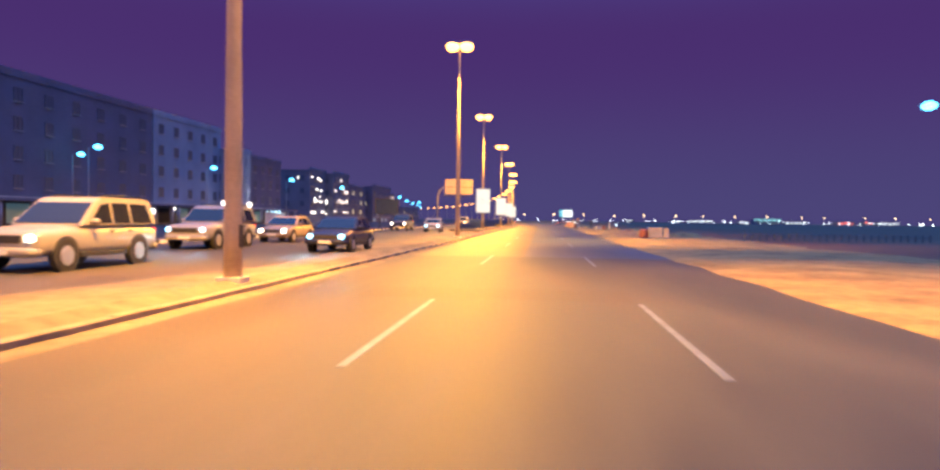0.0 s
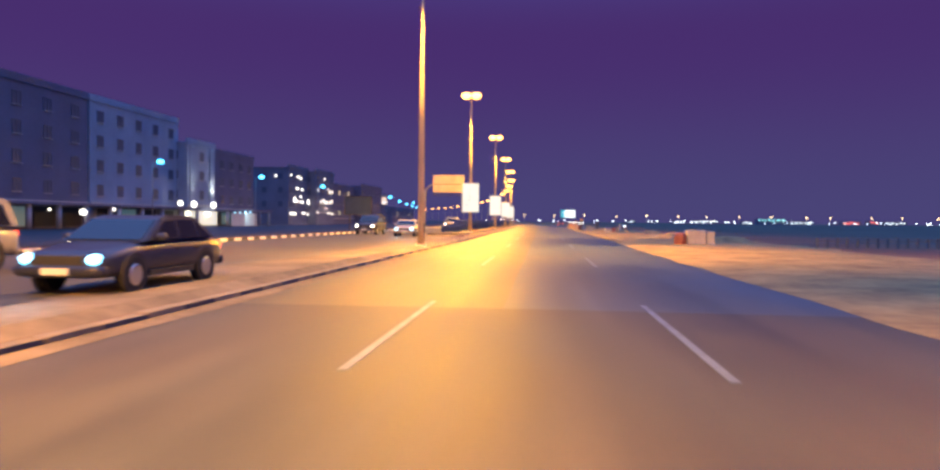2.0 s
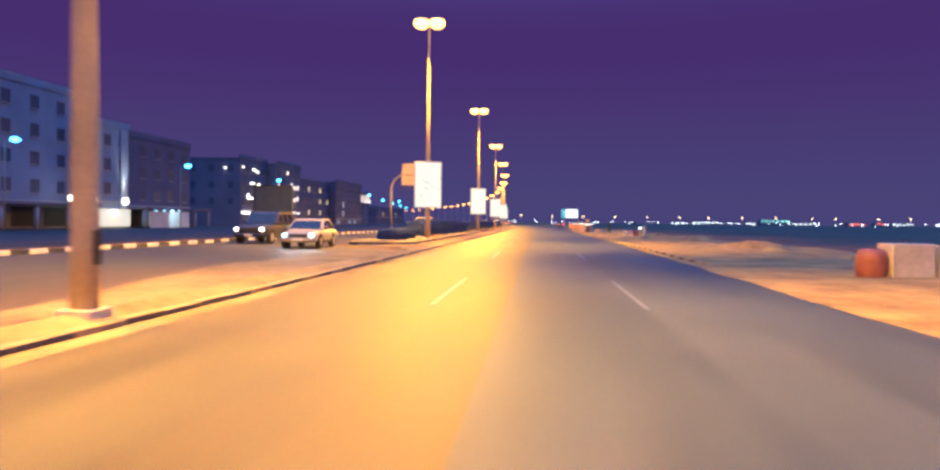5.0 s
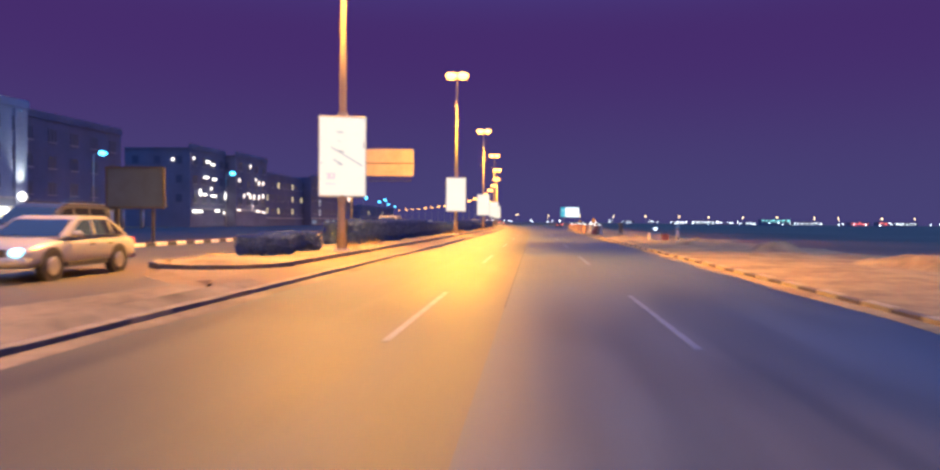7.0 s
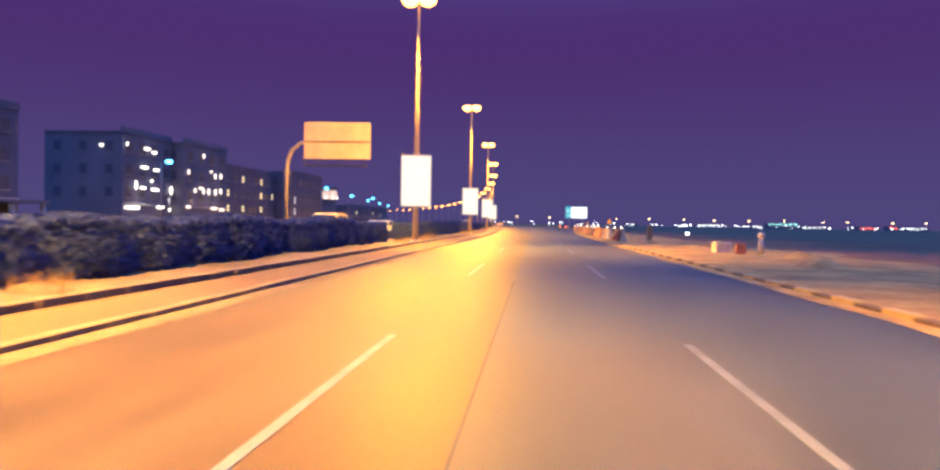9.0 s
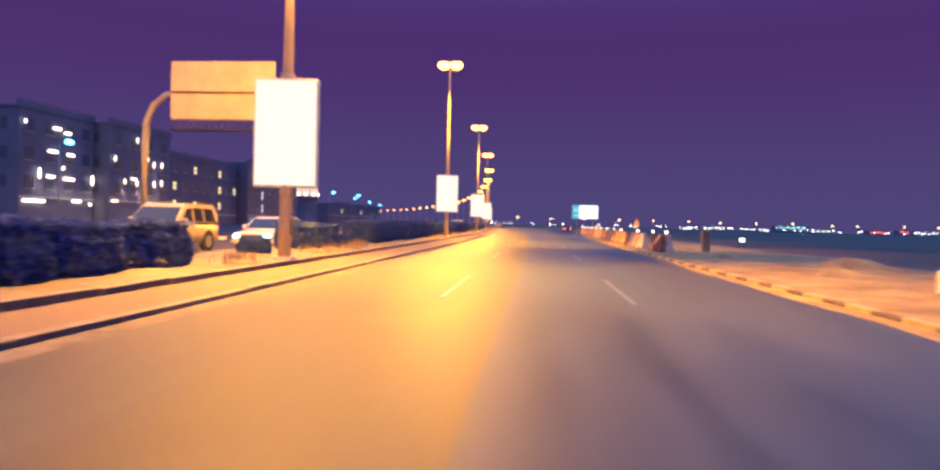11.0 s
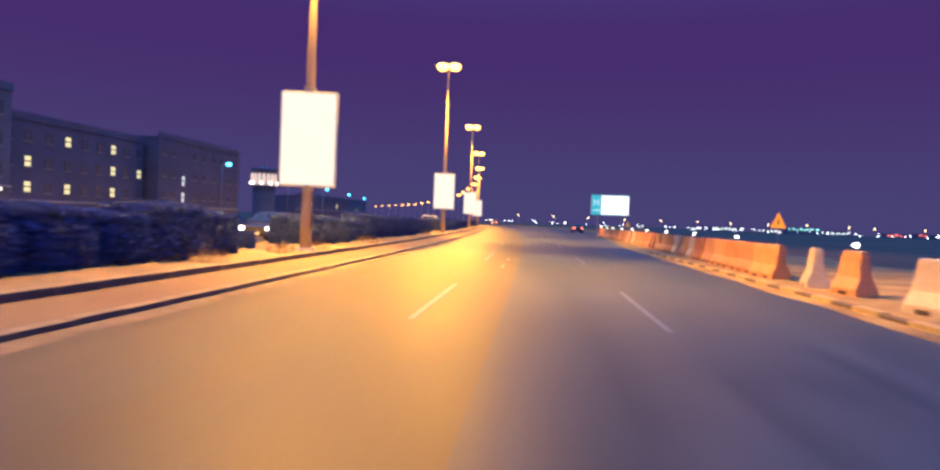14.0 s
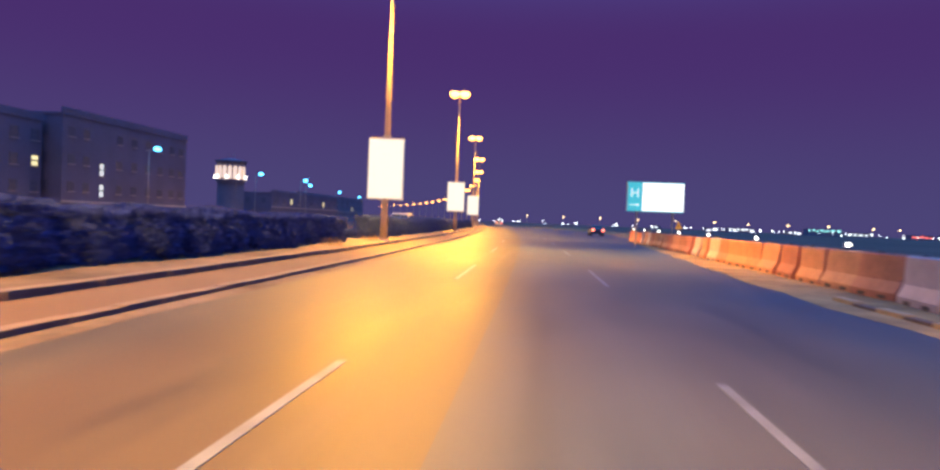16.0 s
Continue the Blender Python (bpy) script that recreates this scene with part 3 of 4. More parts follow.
for i, (y, x, kind, turn) in enumerate(apart):
    m = pose(x, y, 0.03, 0, 0, turn)
    if i < 3:
        SHORT[kind].matrix_world = m
    else:
        copy_thing(SHORT[kind], m)
copy_thing(SHORT[1], pose(6.7, 142.1, 0.13, 0, 26, 4))

places = []
y, k = 156.9, 0
while y < 228:
    places.append((y, lerp(y, [(156, 6.9), (163, 7.15), (170, 7.4), (180, 7.6), (228, 8.2)]), (0, 1, 0, 0, 0, 1, 2, 0, 2, 1, 0)[k % 11]))
    y, k = y + 2.07, k + 1
placed = set()
for i, (y, x, kind) in enumerate(places):
    m = pose(x, y, 0.03, 0, rng.uniform(-3.5, 3.5), rng.uniform(-6, 6) - lerp(y, [(180, 0), (190, 0.8), (246, 0.8)]))
    if kind in placed:
        copy_thing(models[kind], m)
    else:
        placed.add(kind)
        models[kind].matrix_world = m

WARN_GLOW = mat("warning_lens", (0.9, 0.9, 0.85), 0.3, vary=0, emit=(1.0, 0.93, 0.82), power=8)


def warning_lamp(x, y):
    t = thing("warning_lamp", "small white warning lamp on a barrier top", "lamp", "barrier warning lamps", pose(x, y, 1.06))
    part("bracket", tube([(0, 0, -0.03), (0, 0, 0.08)], 0.025, 6), DARK_STEEL, t)
    part("lens", ball((0, 0, 0.12), 0.06, 0.85), WARN_GLOW, t, "glowing white lens", smooth=True)
    return t


for y, x in ((142.2, 7.4), (145.4, 7.15), (151.7, 7.15)):
    warning_lamp(x, y)
for y, x, kind in places[2::4]:
    warning_lamp(x, y)

# Emission is added in place of light falling on the sign plates.
AMBER = mat("glowing_amber_plate", (0.8, 0.36, 0.05), 0.4, vary=0.2, scale=0.5, emit=(1.0, 0.42, 0.05), power=0.4)


def triangle_sign(x, y, high):
    t = thing("warning_sign", "orange triangular roadworks warning sign on a post", "road sign", "roadworks signs", pose(x, y, 0) @ Matrix.Diagonal((0.6, 0.6, 1, 1)))
    part("post", tube([(0, 0, 0), (0, 0, high)], 0.03, 8), STEEL, t)
    bm = bmesh.new()
    a = [bm.verts.new((px, -0.045, pz)) for px, pz in ((-0.45, high - 0.2), (0.45, high - 0.2), (0, high + 0.36))]
    f = bm.faces.new(a)
    got = bmesh.ops.extrude_face_region(bm, geom=[f])
    bmesh.ops.translate(bm, verts=[v for v in got["geom"] if isinstance(v, bmesh.types.BMVert)], vec=(0, 0.012, 0))
    bmesh.ops.recalc_face_normals(bm, faces=bm.faces)
    panel = part("panel", bm, AMBER, t, "orange triangular plate with an added glow")
    part("symbol", box(-0.05, 0.05, -0.05, -0.0465, high - 0.08, high + 0.12), KERB_DARK, panel, "black bar symbol")
    return t


triangle_sign(8.25, 160.3, 1.75)
triangle_sign(9.6, 212.0, 1.6)


def block(x, y, w, d, h, turn, material=CONCRETE, label="pale concrete block standing on the sandy verge"):
    t = thing("concrete_block", label, "concrete block", "verge blocks", pose(x, y, 0.03, 0, 0, turn))
    part("body", box(-w / 2, w / 2, -d / 2, d / 2, 0, h, 0.04), material, t)
    part("lifting_eye", tube([(-0.12, 0, h - 0.02), (-0.08, 0, h + 0.1), (0.08, 0, h + 0.1), (0.12, 0, h - 0.02)], 0.015, 6), DARK_STEEL, t)
    return t


block(9.6, 60.4, 1.15, 0.7, 0.92, 8)
block(10.55, 60.4, 0.42, 0.6, 0.86, -6)
block(9.6, 117.8, 0.85, 0.6, 0.58, 12)
block(10.35, 117.0, 0.5, 0.5, 0.56, -10, RED)


def drum(x, y):
    t = thing("plastic_drum", "faded red plastic drum on the sandy verge", "drum", m=pose(x, y, 0.02))
    part("body", tube([(0, 0, 0), (0, 0, 0.05), (0, 0, 0.3), (0, 0, 0.55), (0, 0, 0.72), (0, 0, 0.78)], [0.33, 0.36, 0.38, 0.37, 0.33, 0.24], 18), RED, t, smooth=True)
    for z in (0.22, 0.5):
        part("rib", tube([(0, 0, z), (0, 0, z + 0.04)], 0.395, 18), RED, t)
    part("cap", tube([(0.1, 0, 0.77), (0.1, 0, 0.82)], 0.05, 10), DARK_STEEL, t, "black screw cap")
    return t


drum(8.68, 60.3)


def sand_heap(x, y, long, wide_by, high, seed):
    """A low uneven heap of dumped sand."""
    r = random.Random(seed)
    bm = bmesh.new()
    bmesh.ops.create_grid(bm, x_segments=14, y_segments=14, size=1.0)
    bumps = [(r.uniform(-0.5, 0.5), r.uniform(-0.6, 0.6), r.uniform(0.25, 0.5), r.uniform(0.3, 1.0)) for _ in range(7)]
    for v in bm.verts:
        d = math.hypot(v.co.x, v.co.y)
        h = sum(k * math.exp(-((v.co.x - bx) ** 2 + (v.co.y - by) ** 2) / (s * s)) for bx, by, s, k in bumps)
        v.co.z = max(0, 1 - d ** 2) * min(1.3, h) + r.uniform(-0.03, 0.03)
        v.co = (v.co.x * wide_by, v.co.y * long, v.co.z * high * 0.7 - 0.05)
    t = thing("sand_heap", "low uneven heap of sand on the verge", "sand heap", "verge heaps", pose(x, y, 0.02, 0, 0, r.uniform(-15, 15)))
    part("mound", bm, VERGE_SAND, t, smooth=True)
    return t


for k, (x, y, long, wide_by, high) in enumerate(((10.6, 76, 3.5, 1.6, 0.4), (12.5, 84, 4.0, 2.2, 0.55), (9.6, 92, 2.6, 1.2, 0.3), (12.8, 98, 4.2, 2.0, 0.6), (10.2, 106, 3.0, 1.5, 0.4), (12.2, 112, 3.5, 1.8, 0.5), (9.4, 124, 2.5, 1.1, 0.35), (12.4, 130, 4.0, 2.0, 0.5), (9.3, 137, 2.4, 1.1, 0.35), (14.0, 70, 4.5, 2.4, 0.5))):
    sand_heap(x, y, long, wide_by, high, 40 + k)


def site_floodlight(x, y):
    t = thing("floodlight", "small white site floodlight standing on the sand", "floodlight", m=pose(x, y, 0.0))
    for s in (-0.2, 0.2):
        part("leg", tube([(s, 0.12, -0.06), (s * 0.8, 0.05, 0.46)], 0.025, 6), DARK_STEEL, t)
    head = part("housing", box(-0.24, 0.24, 0.0, 0.14, 0.42, 0.74, 0.02), DARK_STEEL, t)
    part("lens", box(-0.21, 0.21, -0.012, -0.002, 0.45, 0.71), SITE_GLOW, head, "glowing white lens")
    return t


SITE_GLOW = mat("site_light_lens", (0.9, 0.95, 1.0), 0.4, vary=0, emit=(0.78, 0.92, 1.0), power=3.5)
site_floodlight(17.0, 160.86)


def bollard(x, y, h):
    t = thing("marker_post", "weathered concrete marker post with a round cap", "post", "verge posts", pose(x, y, 0.02))
    part("shaft", tube([(0, 0, 0), (0, 0, h)], [0.17, 0.13], 10), CONCRETE, t, smooth=True)
    part("cap", ball((0, 0, h + 0.15), 0.2, 0.9), CONCRETE, t, "rounded cap", smooth=True)
    return t


bollard(11.2, 116.5, 0.85)
block(10.2, 144.6, 0.44, 0.44, 1.4, 0, KERB, "tall brown painted concrete pillar on the verge")


FENCE_POST = mat("dusty_fence_paint", (0.2, 0.18, 0.17), 0.8, vary=0.3)


def fence(x0, y0, x1, y1, n):
    t = thing("fence", "low pale post fence across the dark sandy plot", "fence")
    for i in range(n):
        f = i / (n - 1)
        p = part("post", box(-0.06, 0.06, -0.06, 0.06, 0, 0.62, 0.015), FENCE_POST, t)
        p.location = (x0 + (x1 - x0) * f, y0 + (y1 - y0) * f, -0.05)
    for z in (0.3, 0.52):
        part("rail", tube([(x0, y0, z - 0.05), (x1, y1, z - 0.05)], 0.03, 6), FENCE_POST, t)
    return t


fence(17.0, 60.5, 33.0, 63.0, 26)

# ---- the wide destination sign ----
TEAL = mat("teal_sign_face", (0.03, 0.36, 0.42), 0.4, vary=0.1, emit=(0.05, 0.52, 0.62), power=0.75)
SIGN_WHITE = mat("lit_sign_face", (0.85, 0.88, 0.85), 0.4, vary=0, emit=(0.92, 0.98, 0.93), power=1.25)
SIGN_TEXT = mat("sign_lettering", (0.8, 0.9, 0.9), 0.4, vary=0, emit=(0.6, 0.9, 0.95), power=0.8)


def letters(name, text, size, material, parent, m):
    cu = bpy.data.curves.new(name, "FONT")
    cu.body, cu.size, cu.extrude, cu.align_x, cu.align_y = text, size, 0.004, "CENTER", "CENTER"
    ob = new("lettering_curve", cu)
    me = bpy.data.meshes.new_from_object(ob.evaluated_get(bpy.context.evaluated_depsgraph_get()))
    bpy.data.objects.remove(ob)
    me.materials.clear()
    me.materials.append(material)
    out = new(name, me)
    out.parent = parent
    out.matrix_local = m
    return out


sign = thing("direction_sign", "illuminated teal and white hospital direction sign on two legs", "road sign", m=pose(7.28, 208.3, 0) @ Matrix.Diagonal((0.94, 0.94, 0.93, 1)))
part("case", box(-2.08, 2.08, 0.0, 0.28, 2.7, 4.9, 0.03), WHITE_METAL, sign)
side = part("side_panel", box(-2.02, -0.98, -0.012, -0.003, 2.76, 4.84), TEAL, sign, "glowing teal panel")
part("main_panel", box(-0.94, 2.02, -0.012, -0.003, 2.76, 4.84), SIGN_WHITE, sign, "glowing white panel")
part("rim", box(-2.06, 2.06, -0.02, -0.003, 4.84, 4.89), TEAL, sign)
part("rim", box(-2.06, 2.06, -0.02, -0.003, 2.71, 2.76), TEAL, sign)
letters("letter", "H", 0.95, SIGN_TEXT, side, pose(-1.5, -0.02, 4.05, 90))
bm = box(-1.85, -1.3, -0.02, -0.014, 3.16, 3.22)
box(-1.36, -1.18, -0.02, -0.014, 3.12, 3.26, bm=bm)
part("arrow", bm, SIGN_TEXT, side, "pale arrow bar")
for x in (-1.3, 1.3):
    part("leg", tube([(x, 0.14, 0), (x, 0.14, 2.72)], 0.07, 10), STEEL, sign)

# ---- the cantilevered sign beyond the oncoming road ----
SIGN_BACK = mat("sign_back_metal", (0.70, 0.54, 0.36), 0.6, vary=0.2, scale=1.5, fine=6)
gantry = thing("cantilever_sign", "blank-backed cantilever road sign on a curved steel arm", "road sign", m=pose(-20.15, 134.9, 0) @ Matrix.Diagonal((0.93, 0.93, 0.96, 1)))
part("mast", tube([(0, 0, 0), (0, 0, 5.2), (0.05, 0, 6.4), (0.45, 0, 7.3), (1.2, 0, 7.85), (2.6, 0, 8.02), (7.2, 0, 8.05)], [0.2, 0.19, 0.18, 0.17, 0.16, 0.14, 0.12], 12), STEEL, gantry, smooth=True)
part("footing", box(-0.45, 0.45, -0.45, 0.45, -0.1, 0.25, 0.03), CONCRETE, gantry)
panel = part("panel", box(1.55, 7.4, -0.22, -0.16, 6.5, 9.58, 0.02), SIGN_BACK, gantry, "plain tan sign plate")
for z in (7.95,):
    part("stiffener", box(1.6, 7.35, -0.27, -0.222, z - 0.05, z + 0.05), DARK_STEEL, panel)
bm = box(1.9, 7.2, -0.9, -0.25, 5.9, 5.95)
for i in range(14):
    x = 1.95 + 5.2 * i / 13
    box(x - 0.02, x + 0.02, -0.9, -0.86, 5.95, 6.45, bm=bm)
box(1.9, 7.2, -0.9, -0.86, 6.43, 6.47, bm=bm)
part("catwalk", bm, DARK_STEEL, gantry, "dark service catwalk")

# dark hoarding beside the service road
hoard = thing("billboard", "unlit grey billboard panel on two steel posts by the road", "billboard", m=pose(-21.3, 95.1, 0))
part("panel", box(-1.55, 1.55, -0.06, 0.06, 2.0, 4.05, 0.02), mat("grey_hoarding", (0.016, 0.036, 0.105), 0.9, vary=0.25, scale=0.8, fine=8), hoard)
bm = box(-1.6, 1.6, -0.09, 0.09, 4.05, 4.13)
box(-1.6, 1.6, -0.09, 0.09, 1.92, 2.0, bm=bm)
box(-1.63, -1.55, -0.09, 0.09, 1.92, 4.13, bm=bm)
box(1.55, 1.63, -0.09, 0.09, 1.92, 4.13, bm=bm)
part("rim", bm, DARK_STEEL, hoard, "dark metal edging")
for x in (-1.0, 1.0):
    part("post", box(x - 0.06, x + 0.06, -0.06, 0.06, -0.1, 1.92), DARK_STEEL, hoard)

# ---- buildings ----
PLASTER = mat("pale_plaster", (0.33, 0.36, 0.42), 0.85, vary=0.18, scale=5, fine=3, bump=0.2)
PLASTER_TAN = mat("tan_plaster", (0.20, 0.19, 0.23), 0.85, vary=0.2, scale=5, fine=3, bump=0.2)
PLASTER_DARK = mat("dark_cladding", (0.15, 0.145, 0.20), 0.7, vary=0.2, scale=5, fine=3)
GLASS = mat("dark_glass", (0.10, 0.11, 0.15), 0.45, vary=0)
SHUTTER = mat("roller_shutter", (0.06, 0.07, 0.09), 0.75, vary=0.2)
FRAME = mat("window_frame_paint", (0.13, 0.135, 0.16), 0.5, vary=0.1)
WARM_WINDOW = mat("warm_window", (0.8, 0.7, 0.4), 0.4, vary=0, emit=(1.0, 0.86, 0.42), power=0.95)
WHITE_WINDOW = mat("white_window", (0.8, 0.85, 0.9), 0.4, vary=0, emit=(0.80, 0.90, 0.85), power=0.8)
TEAL_WINDOW = mat("shop_window", (0.4, 0.6, 0.65), 0.4, vary=0, emit=(0.30, 0.62, 0.75), power=0.10)
COLD_LAMP = mat("cold_canopy_lens", (0.7, 0.85, 0.9), 0.4, vary=0, emit=(0.35, 0.75, 1.0), power=2.2)
UPLIGHT = mat("uplight_lens", (0.9, 0.9, 0.85), 0.4, vary=0, emit=(1.0, 0.92, 0.82), power=4)


FAR_WHITE = mat("far_white_lens", (0.9, 0.9, 0.9), 0.4, vary=0, emit=(0.85, 0.93, 1.0), power=12)


def window(house, y, z, w, h, glass, face=0.0, transom=False):
    """A framed pane set into the front, which faces +x."""
    f = bmesh.new()
    for a in ((-w / 2 - 0.08, -w / 2, -h / 2 - 0.08, h / 2 + 0.08), (w / 2, w / 2 + 0.08, -h / 2 - 0.08, h / 2 + 0.08), (-w / 2, w / 2, h / 2, h / 2 + 0.08), (-w / 2, w / 2, -h / 2 - 0.08, -h / 2), (-w / 2, w / 2, -0.09, 0.09) if transom else (-0.03, 0.03, -h / 2, h / 2)):
        box(face - 0.02, face + 0.07, y + a[0], y + a[1], z + a[2], z + a[3], bm=f)
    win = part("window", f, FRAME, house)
    part("pane", box(face + 0.004, face + 0.02, y - w / 2, y + w / 2, z - h / 2, z + h / 2), glass, win)
    part("sill", box(face + 0.002, face + 0.16, y - w / 2 - 0.15, y + w / 2 + 0.15, z - h / 2 - 0.16, z - h / 2 - 0.082), CONCRETE, win)
    return win


def building(label, x, y0, y1, h, deep, material, storeys, bays, lit=(), ground=3.2, canopy=False, win=(1.2, 1.4), columns=None, transom=False):
    """A block whose front stands at x and runs from y0 to y1."""
    t = thing("building", label, "building", "roadside buildings", pose(x, y0, -0.05))
    n = y1 - y0
    part("wall", box(-deep, 0, 0, n, 0, h, 0.03), material, t)
    bm = box(-deep, 0.12, -0.12, n + 0.12, h, h + 0.25)
    box(-0.2, 0.1, -0.1, n + 0.1, h + 0.25, h + 0.9, bm=bm)
    part("roof", bm, material, t, "flat roof with a parapet")
    part("cornice", box(0.002, 0.2, 0, n, ground - 0.12, ground + 0.12), CONCRETE, t)
    step = (h - ground - 0.4) / max(1, storeys)
    for s in range(storeys):
        for b, along in enumerate(columns or [n * (k + 0.5) / bays for k in range(bays)]):
            glass = {True: WARM_WINDOW}.get((s, b) in lit, GLASS)
            window(t, along, ground + step * (s + 0.55), *win, glass, transom=transom)
    for s in range(storeys):
        for b in range(max(1, int(deep / 4))):
            bx = -deep * (b + 0.5) / max(1, int(deep / 4))
            f = box(bx - 0.6, bx + 0.6, -0.05, 0.02, ground + step * (s + 0.55) - 0.7, ground + step * (s + 0.55) + 0.7)
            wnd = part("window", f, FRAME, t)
            part("pane", box(bx - 0.52, bx + 0.52, -0.06, -0.052, ground + step * (s + 0.55) - 0.62, ground + step * (s + 0.55) + 0.62), GLASS, wnd)
    if canopy:
        part("canopy", box(0.0, 4.2, 0.3, n - 0.3, ground - 0.5, ground - 0.15, 0.03), PLASTER_DARK, t, "dark flat canopy")
        for i in range(int(n / 5) + 1):
            yy = 0.8 + (n - 1.6) * i / int(n / 5)
            part("column", tube([(3.7, yy, 0), (3.7, yy, ground - 0.5)], [0.3, 0.3], 12), PLASTER, t, smooth=True)
        for i in range(int(n / 5)):
            yy = 0.8 + (n - 1.6) * (i + 0.5) / int(n / 5)
            part("shop_front", box(0.004, 0.03, yy - 1.9, yy + 1.9, 0.3, ground - 0.7), TEAL_WINDOW if i % 3 == 1 else SHUTTER, t)
    return t


dark_block = building("long dark clad block with unlit windows and canopy", -60, 52, 102.4, 17.0, 14, PLASTER_DARK, 4, 10, ground=3.3, canopy=True)
hotel = building("pale plaster hotel block with dark windows and canopy", -60, 102.8, 125.6, 17.0, 14, PLASTER, 4, 5, ground=3.3, canopy=True)
for yy, z, r in ((43.9, 2.05, 0.42), (50.1, 2.5, 0.2), (38.0, 2.3, 0.14)):
    part("canopy_lamp", ball((3.9, yy, z), r, 0.85), UPLIGHT, dark_block, "bright white canopy lamp", smooth=True)
tower = building("pale hotel entrance tower washed by uplights", -58.2, 125.2, 135.0, 13.8, 13, PLASTER, 3, 3, ground=3.6)
for yy in (1.35, 8.3):
    part("uplight", ball((0.5, yy, 3.75), 0.42, 1.2), UPLIGHT, tower, "bright wall lamp", smooth=True)
    part("pilaster", box(0.004, 0.22, yy - 0.7, yy + 0.7, 2.7, 13.6, 0.03), PLASTER, tower, "pale wall strip above the lamp")
    lamp("facade_light", "SPOT", (-57.3, 125.2 + yy, 4.4), 1700, (0.95, 0.98, 0.88), 0.15, aim=(-58.3, 125.2 + yy, 12), angle=62, blend=0.9)
    part("roof_lamp", ball((0.3, yy, 13.4), 0.16, 0.7), TEAL_WINDOW, tower, "dim small roof lamp", smooth=True)
part("entrance", box(0.23, 0.9, -1.2, 8.8, 0.25, 2.6), mat("lit_entrance", (0.8, 0.78, 0.6), 0.5, vary=0, emit=(1.0, 0.92, 0.70), power=0.62), tower, "warm lit entrance lobby")
part("globe_lamp", ball((0.6, -3.3, 3.8), 0.4), UPLIGHT, tower, "round white globe lamp", smooth=True)
for yy in (-2.0, 4.8):
    part("entrance_lamp", ball((1.2, yy, 2.15), 0.42, 0.8), UPLIGHT, tower, "bright entrance lamp", smooth=True)
wing = building("dark lower wing of the hotel with shop fronts", -60, 135.3, 156, 13.4, 12, PLASTER_DARK, 3, 5, canopy=True)

boundary = tagged(new("boundary_wall"), "pale low boundary wall lit beside the hotel entrance", "wall", kind="structure")
part("panel", box(-55.6, -55.4, 136.0, 147, -0.05, 2.3, 0.02), WHITE_METAL, boundary)
part("coping", box(-55.65, -55.35, 135.9, 147.1, 2.302, 2.4, 0.02), CONCRETE, boundary)
# Added spot with no fixture, brightens the wall beside the canopy lamps.
lamp("wall_fill", "SPOT", (-54.2, 141, 2.9), 500, (0.5, 0.85, 1.0), 0.2, aim=(-56, 144, 0.5), angle=120, blend=0.9)
for i in range(4):
    part("canopy_lamp", ball((4.0, 3.1 + 2.25 * i, 2.5 + 0.04 * i), 0.24, 0.5), COLD_LAMP, wing, "small cold canopy lamp", smooth=True)


def lit_block(label, x, y0, y1, h, strips, sconces, glow, material):
    """A block whose front carries lamp strips (y, z, width) and upright wall lamps (y, z, half height)."""
    t = building(label, x, y0, y1, h, 12, material, 3, 4)
    for y, z, w in strips:
        part("balcony_lamp", box(0.1, 0.3, y - y0 - w / 2, y - y0 + w / 2, z - 0.14, z + 0.14, 0.05), glow, t, "glowing balcony lamp strip")
    for y, z, k in sconces:
        part("wall_lamp", ball((0.42, y - y0, z), 0.15, k / 0.15), glow, t, "bright upright wall lamp", smooth=True)
    return t


PINK_LAMP = mat("pinkish_lamp", (0.9, 0.8, 0.7), 0.4, vary=0, emit=(1.0, 0.84, 0.72), power=2.4)
block_a = lit_block("balconied block with rows of white wall lamps", -60, 176.4, 190.2, 13.6, [(182.7, 11.85, 1.3), (184.7, 11.5, 1.1), (182.0, 8.95, 1.6), (185.3, 8.8, 1.3), (181.6, 5.8, 1.3), (185.0, 5.7, 1.9), (178.8, 2.75, 3.6), (186.6, 2.95, 1.6)], [(179.4, 6.1, 0.7), (189.4, 5.8, 0.7), (183.6, 7.0, 0.22), (189.0, 2.6, 0.2), (177.0, 12.0, 0.22)], UPLIGHT, PLASTER_TAN)
block_b = lit_block("block with warm uplit columns on its front", -58, 190.6, 206.4, 13.6, [(196.2, 6.5, 1.3), (204.2, 2.9, 1.5), (201.0, 3.1, 2.0), (191.6, 3.2, 1.4)], [(196.6, 12.1, 0.42), (191.3, 9.0, 0.42), (199.4, 9.6, 0.26), (201.0, 8.9, 0.5), (203.2, 9.0, 0.5), (193.6, 6.0, 0.4), (196.6, 5.9, 0.4), (198.5, 6.0, 0.55), (201.1, 6.0, 0.5), (203.2, 6.3, 0.5)], PINK_LAMP, PLASTER_TAN)
part("wall_lamp", ball((-3.1, -0.12, 11.75), 0.26, 0.6), UPLIGHT, block_a, "bright lamp on the end wall", smooth=True)
for yy in (179.4, 182.6, 185.4, 189.2):
    lamp("facade_light", "SPOT", (-59.2, yy, 5.6), 420, (1.0, 0.95, 0.9), 0.15, aim=(-60.3, yy, 0), angle=76, blend=0.9)
for yy in (193.6, 197.5, 199.4, 202.2):
    lamp("facade_light", "SPOT", (-57.2, yy, 5.7), 480, (1.0, 0.72, 0.58), 0.15, aim=(-58.3, yy, 0), angle=76, blend=0.9)
